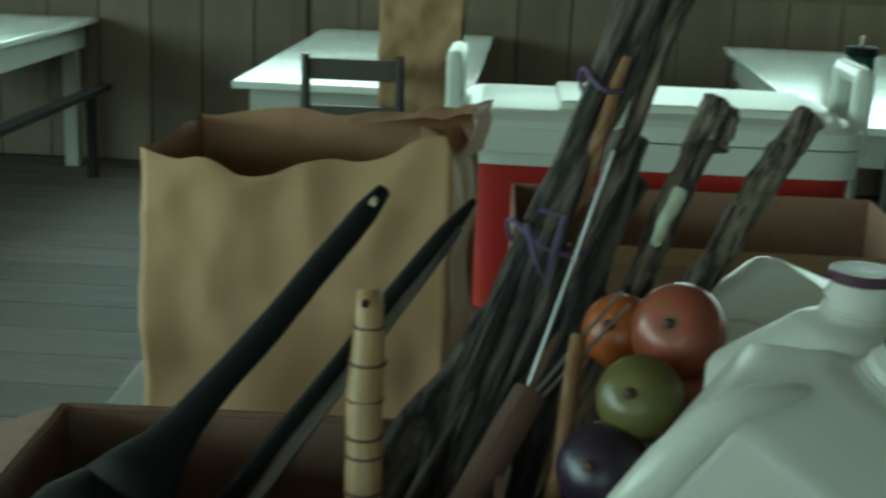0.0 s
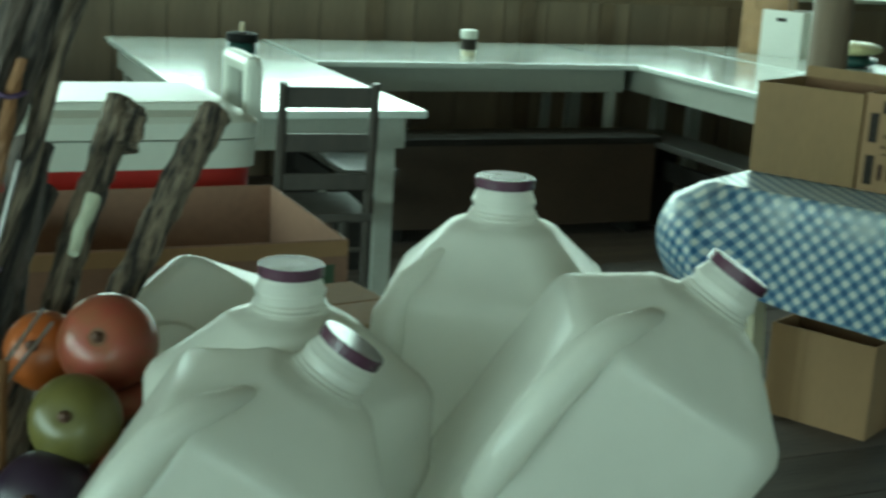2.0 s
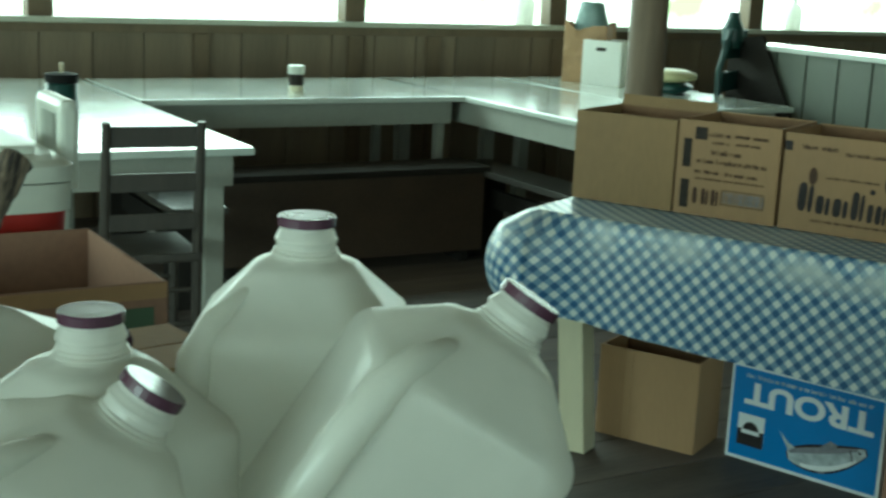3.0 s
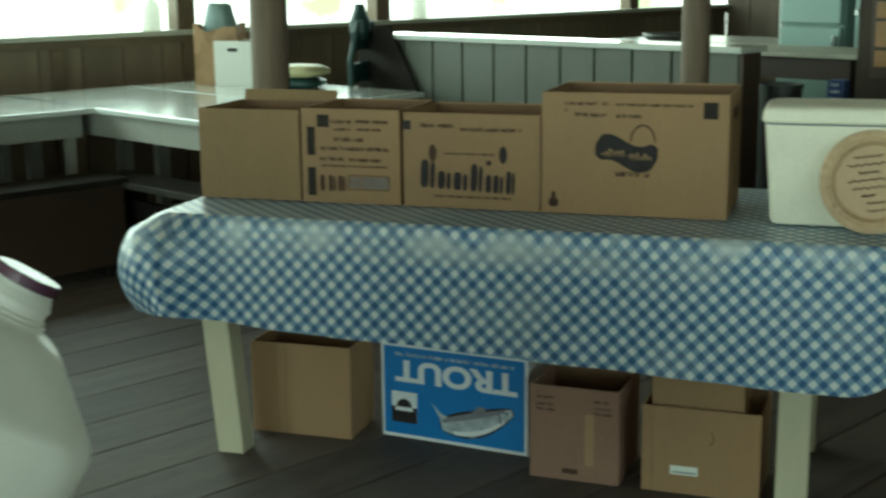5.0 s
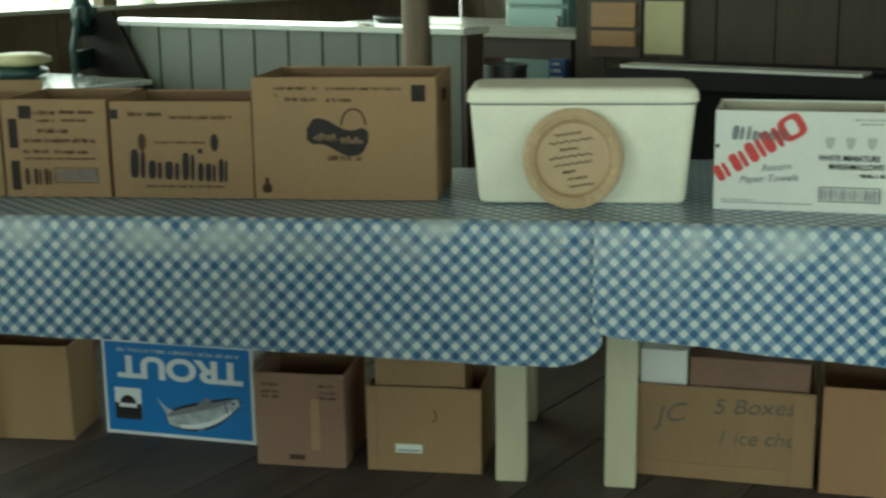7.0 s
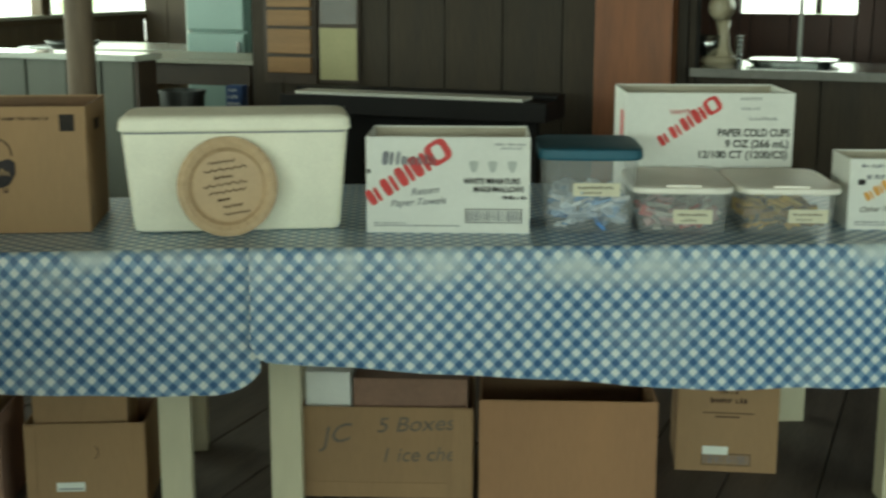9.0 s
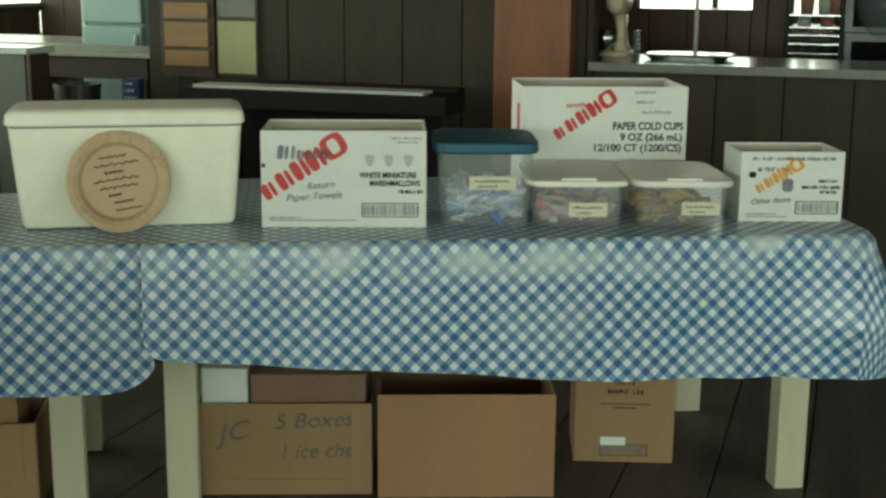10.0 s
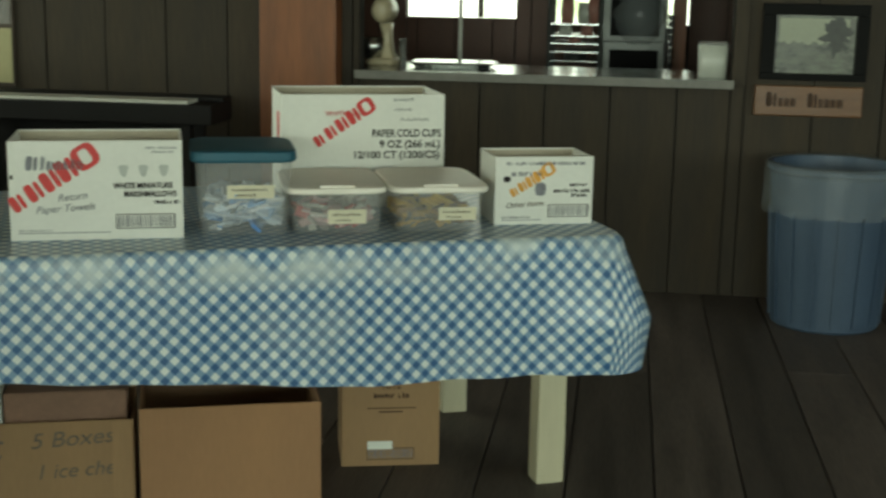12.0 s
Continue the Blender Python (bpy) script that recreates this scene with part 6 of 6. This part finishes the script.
def fruit(name, p, r, mat, label, flat=0.9, dent=0.12):
    prof = []
    for i in range(17):
        a = math.pi * i / 16
        rr = r * math.sin(a) * (1 + 0.06 * math.sin(a))
        z = -r * flat * math.cos(a) * (1 - dent * math.exp(-(math.sin(a) / 0.35) ** 2))
        prof.append((max(rr, 0.0006), z))
    ob = thing(name, label, name.replace("_", " "), Matrix.Translation(p) @ Matrix.Rotation(radians(62), 4, "Y") @ Matrix.Rotation(0.4, 4, "X"), "fruit heap")
    part("skin", lathe(prof, 32), mat, ob, smooth=True)
    part("stem_end", lathe([(0.0045, r * flat * (1 - dent) - 0.001), (0.004, r * flat * (1 - dent) + 0.003), (0.0015, r * flat * (1 - dent) + 0.006)], 10), BROWN_HANDLE, ob)
    if name == "apple":
        part("stem_hollow", lathe([(rr, z + 0.0004) for rr, z in prof[15:]], 24, False, True), material("stem_hollow", (0.17, 0.075, 0.035), 0.45, vary=0.4, scale=30), ob, "yellowish stem hollow", smooth=True)
    return ob


fruit("apple", (-1.132, 0.138, 1.122), 0.034, APPLE, "red apple in a heap of fruit")
fruit("orange", (-1.165, 0.097, 1.108), 0.028, ORANGE, "orange behind a red apple", 0.97, 0.03)
fruit("green_apple", (-1.075, 0.108, 1.088), 0.03, LEMON, "yellow-green apple in a heap of fruit")
fruit("plum", (-1.055, 0.085, 1.04), 0.033, PLUM, "dark purple plum low in the heap", 0.97, 0.05)
fruit("apple", (-1.12, 0.16, 1.06), 0.036, APPLE, "red apple low in the fruit heap")
fruit("apple", (-1.06, 0.15, 1.045), 0.036, APPLE, "red apple low in the fruit heap")
fruit("apple", (-1.13, 0.1, 0.986), 0.036, APPLE, "red apple at the bottom of the heap")
fruit("apple", (-1.06, 0.1, 0.986), 0.036, APPLE, "red apple at the bottom of the heap")
fruit("apple", (-1.1, 0.165, 0.986), 0.036, APPLE, "red apple at the bottom of the heap")

# tools and sticks
sp = thing("black_spatula", "black plastic spatula with a hanging hole", "spatula", Matrix.Identity(4))
part("handle", tube(between((-1.0, -0.245, 1.02), (-1.155, -0.088, 1.212), 14, 0.002, 2), [0.034, 0.027, 0.018, 0.0135, 0.0118, 0.011, 0.011, 0.0108, 0.0105, 0.0102, 0.01, 0.0098, 0.0095, 0.006], 14), BLACK, sp, smooth=True)
d = Vector((0.155, -0.157, -0.192)).normalized()
part("blade", tube([Vector((-1.0, -0.245, 1.02)) + d * q for q in (0.001, 0.025, 0.055, 0.09, 0.115)], [0.0345, 0.046, 0.05, 0.044, 0.02], 18), BLACK, sp, smooth=True)
part("hole", tube([(-1.1465, -0.0935, 1.2075), (-1.137, -0.0945, 1.2045)], [0.0028, 0.0028], 12), CREAM, sp)
tg = thing("tongs", "thin dark metal tongs", "tongs", Matrix.Identity(4))
part("arm", tube(between((-1.06, -0.19, 0.99), (-1.255, -0.024, 1.185), 10), [0.007, 0.007, 0.007, 0.007, 0.007, 0.008, 0.009, 0.009, 0.008, 0.003], 10), BLACK, tg)
part("arm", tube(between((-1.05, -0.175, 0.985), (-1.235, -0.035, 1.165), 8), [0.005] * 8, 8), ROD, tg)
wh = thing("ringed_handle", "pale wooden handle with burnt rings", "handle", Matrix.Identity(4))
wp = between((-1.034, -0.083, 0.98), (-1.088, -0.089, 1.153), 15, 0.0015, 5)
part("shaft", tube(wp, [0.0128, 0.013, 0.0128, 0.0132, 0.0135, 0.013, 0.0128, 0.0132, 0.0134, 0.013, 0.0125, 0.012, 0.0105, 0.0105, 0.009], 16), BAMBOO, wh, smooth=True)
for i in (3, 5, 6, 8, 10, 12):
    part("burnt_ring", tube([Vector(wp[i]) - Vector((0, 0, 0.001)), Vector(wp[i]) + Vector((0, 0, 0.001))], [0.0142 if i < 12 else 0.0115] * 2, 16), BROWN_HANDLE, wh)
part("hole", tube([(-1.073, -0.0905, 1.146), (-1.0765, -0.0905, 1.147)], [0.0028, 0.0028], 10), INK, wh)


def stick(name, a, b, r0, r1, mat, label, seed, wobble=0.006, rough=0.35, n=22, cat="stick", group="bundle of sticks"):
    ob = thing(name, label, cat, Matrix.Identity(4), group)
    part("shaft", tube(between(a, b, n, wobble, seed), [r0 + (r1 - r0) * i / (n - 1) for i in range(n)], 14, rough, seed), mat, ob)
    d = (Vector(b) - Vector(a)).normalized()
    part("cut_end", tube([Vector(b) - d * 0.001, Vector(b) + d * 0.0006, Vector(b) + d * 0.0012], [r1 * 0.86, r1 * 0.84, r1 * 0.5], 12, rough * 0.5, seed), ROD if cat == "rod" else BROWN_HANDLE, ob)
    return ob


stick("charred_stick", (-1.085, -0.07, 0.93), (-1.285, 0.1, 1.37), 0.007, 0.011, BARK, "long charred stick tied with purple twine", 3)
stick("charred_stick", (-1.09, -0.045, 0.93), (-1.29, 0.125, 1.38), 0.008, 0.012, BARK, "long charred stick tied with purple twine", 8, 0.008)
stick("charred_stick", (-1.075, -0.03, 0.93), (-1.262, 0.083, 1.3), 0.008, 0.009, BARK, "charred stick in a tied bundle", 11)
stick("charred_stick", (-1.12, 0.02, 0.95), (-1.285, 0.102, 1.24), 0.011, 0.017, BARK, "short thick charred stick in a tied bundle", 14)
stick("charred_stick", (-1.1, -0.055, 0.93), (-1.3, 0.115, 1.2), 0.006, 0.008, BARK, "thin charred stick in a tied bundle", 51)
stick("charred_stick", (-1.08, -0.06, 0.93), (-1.255, 0.055, 1.21), 0.006, 0.007, BARK, "thin charred stick in a tied bundle", 53)
stick("pale_stick", (-1.1, -0.02, 0.95), (-1.3, 0.15, 1.38), 0.006, 0.0085, BARK_PALE, "long pale grey stick in the bundle", 55)
stick("charred_stick", (-1.045, -0.12, 0.95), (-1.19, 0.0, 1.12), 0.006, 0.006, BARK, "thin charred stick among the tools", 17)
stick("charred_stick", (-1.06, -0.1, 0.95), (-1.22, 0.03, 1.16), 0.008, 0.006, BARK, "thin charred stick among the tools", 19)
stick("bare_stick", (-1.205, 0.047, 1.175), (-1.245, 0.093, 1.31), 0.0085, 0.0035, BARE, "split bare wood on a charred stick", 21, 0.006, 0.5)
stick("branch", (-1.12, 0.045, 0.96), (-1.31, 0.175, 1.27), 0.0105, 0.0125, BARK_PALE, "thick branch with flaking bark", 23, 0.004, 0.32, 40)
stick("branch", (-1.12, 0.04, 0.96), (-1.3, 0.25, 1.262), 0.0105, 0.0135, BARK_PALE, "thick forked branch with flaking bark", 29, 0.005, 0.32, 40)
stick("branch", (-1.285, 0.172, 1.235), (-1.305, 0.183, 1.262), 0.012, 0.013, BARK_PALE, "stub of a broken branch", 31, 0.0, 0.4, 8)
stick("metal_rod", (-1.104, 0.026, 1.072), (-1.144, 0.081, 1.252), 0.0014, 0.0014, ROD, "dull metal roasting rod", 41, 0.0, 0.0, 6, "rod", "metal rods")
stick("metal_rod", (-1.103, 0.031, 1.072), (-1.14, 0.094, 1.147), 0.0017, 0.0015, ROD, "thin prong of a roasting fork", 43, 0.0, 0.0, 6, "rod", "metal rods")
stick("metal_rod", (-1.103, 0.035, 1.068), (-1.136, 0.1, 1.138), 0.0017, 0.0015, ROD, "thin prong of a roasting fork", 44, 0.0, 0.0, 6, "rod", "metal rods")
stick("metal_rod", (-1.0, -0.075, 0.985), (-1.13, -0.014, 1.063), 0.0018, 0.0018, ROD, "dull metal roasting rod", 45, 0.0, 0.0, 6, "rod", "metal rods")
stick("pale_stick", (-1.195, 0.122, 1.172), (-1.228, 0.141, 1.207), 0.004, 0.0062, PALE_WOOD, "short peeled pale stick between the branches", 49, 0.002, 0.2, 10)
stick("brown_handle", (-1.02, -0.03, 0.98), (-1.105, 0.03, 1.075), 0.0135, 0.013, BROWN_HANDLE, "thick brown wooden tool handle", 46, 0.0, 0.05, 10, "handle", "")
stick("brown_handle", (-1.02, 0.045, 0.97), (-1.125, 0.064, 1.115), 0.0075, 0.006, BARE, "slim brown wooden tool handle", 47, 0.004, 0.05, 10, "handle", "")
tw = thing("purple_twine", "purple twine tied round the stick bundle", "twine", Matrix.Identity(4))
for c, r in (((-1.2, 0.035, 1.165), 0.036), ((-1.252, 0.075, 1.285), 0.022)):
    d = Vector((-0.2, 0.17, 0.44)).normalized()
    a = d.cross(Vector((0, 0, 1))).normalized()
    b = d.cross(a)
    part("loop", tube([Vector(c) + a * r * math.cos(t) + b * r * 0.8 * math.sin(t) + d * 0.008 * math.sin(2 * t) for t in (2 * math.pi * k / 24 for k in range(25))], [0.0021] * 25, 6), TWINE, tw)
part("tail", tube([(-1.165, 0.02, 1.19), (-1.163, 0.028, 1.165), (-1.16, 0.037, 1.144), (-1.163, 0.043, 1.17), (-1.166, 0.049, 1.197), (-1.17, 0.03, 1.2)], [0.0024] * 6, 6), TWINE, tw)

ch = thing("picnic_cooler", "red picnic cooler with a white lid and handles", "cooler", pose(-2.29, -0.095, 0.761, 0, 0, 91))
CWD, CDP = 0.645, 0.37
part("body", add_loft(bmesh.new(), [rounded_ring(CWD / 2 - 0.025, CDP / 2 - 0.02, 0, 10, 60, CWD / 2, CDP / 2), rounded_ring(CWD / 2 - 0.004, CDP / 2 - 0.004, 0.252, 10, 60, CWD / 2, CDP / 2)]), RED_PLASTIC, ch, "red plastic body")
part("collar", add_loft(bmesh.new(), [rounded_ring(CWD / 2, CDP / 2, 0.2525, 12, 60, CWD / 2, CDP / 2), rounded_ring(CWD / 2 + 0.002, CDP / 2 + 0.002, 0.298, 12, 60, CWD / 2, CDP / 2)]), WHITE_PLASTIC, ch)
part("lid", add_loft(bmesh.new(), [rounded_ring(CWD / 2 + 0.004, CDP / 2 + 0.004, 0.301, 12, 60, CWD / 2, CDP / 2), rounded_ring(CWD / 2 + 0.004, CDP / 2 + 0.004, 0.326, 12, 60, CWD / 2, CDP / 2), rounded_ring(CWD / 2 - 0.012, CDP / 2 - 0.01, 0.335, 12, 60, CWD / 2, CDP / 2), rounded_ring(CWD / 2 - 0.03, CDP / 2 - 0.04, 0.339, 12, 60, CWD / 2, CDP / 2)]), WHITE_PLASTIC, ch, "white moulded lid")
part("lid_ridge", box(0.16, 0.06, 0.33, CWD - 0.05, CDP - 0.06, 0.352, 0.008), WHITE_PLASTIC, ch)
part("latch", box(0.02, -0.008, 0.272, 0.2, 0.004, 0.314, 0.004), WHITE_PLASTIC, ch)
for x in (0.0, CWD):
    s = -1 if x == 0 else 1
    for y in (0.115, CDP - 0.115):
        part("handle_arm", box(min(x, x + s * 0.03), y - 0.018, 0.27, max(x, x + s * 0.03), y + 0.018, 0.41, 0.008), WHITE_PLASTIC, ch)
    part("handle_grip", box(min(x, x + s * 0.03), 0.098, 0.39, max(x, x + s * 0.03), CDP - 0.098, 0.421, 0.013), WHITE_PLASTIC, ch)

# the groceries stand on the table a little turned
TURN = Matrix.Translation((-0.041, -0.044, 0)) @ Matrix.Translation((-0.19, 0.02, 1.433)) @ Matrix.Rotation(radians(-0.94), 4, "Z") @ Matrix.Scale(0.92, 4) @ Matrix.Translation((0.19, -0.02, -1.433))
for ob in sorted(set(bpy.data.objects) - before, key=lambda o: o.name):
    if ob.parent is None:
        ob.matrix_world = TURN @ ob.matrix_basis

# ---- floor planks ----
PW = 0.255
rnd = random.Random(5)
cache = {}
x = X0 + 0.02
while x < X1:
    joints = [rnd.uniform(0.15, 0.45), rnd.uniform(0.55, 0.85)]
    ends = [Y0] + [round(Y0 + (Y1 - Y0) * j, 1) for j in joints] + [Y1]
    for a, b in zip(ends, ends[1:]):
        if b - a < 0.3:
            continue
        key = round(b - a, 1)
        if key not in cache:
            cache[key] = mesh_of("plank", box(0, 0, -0.044, PW - 0.006, key - 0.004, 0.0, 0.002), FLOORM)
        ob = new("plank", cache[key])
        ob.parent = floor
        ob.location = (x, a + 0.003, -0.0008 * rnd.random())
    x += PW
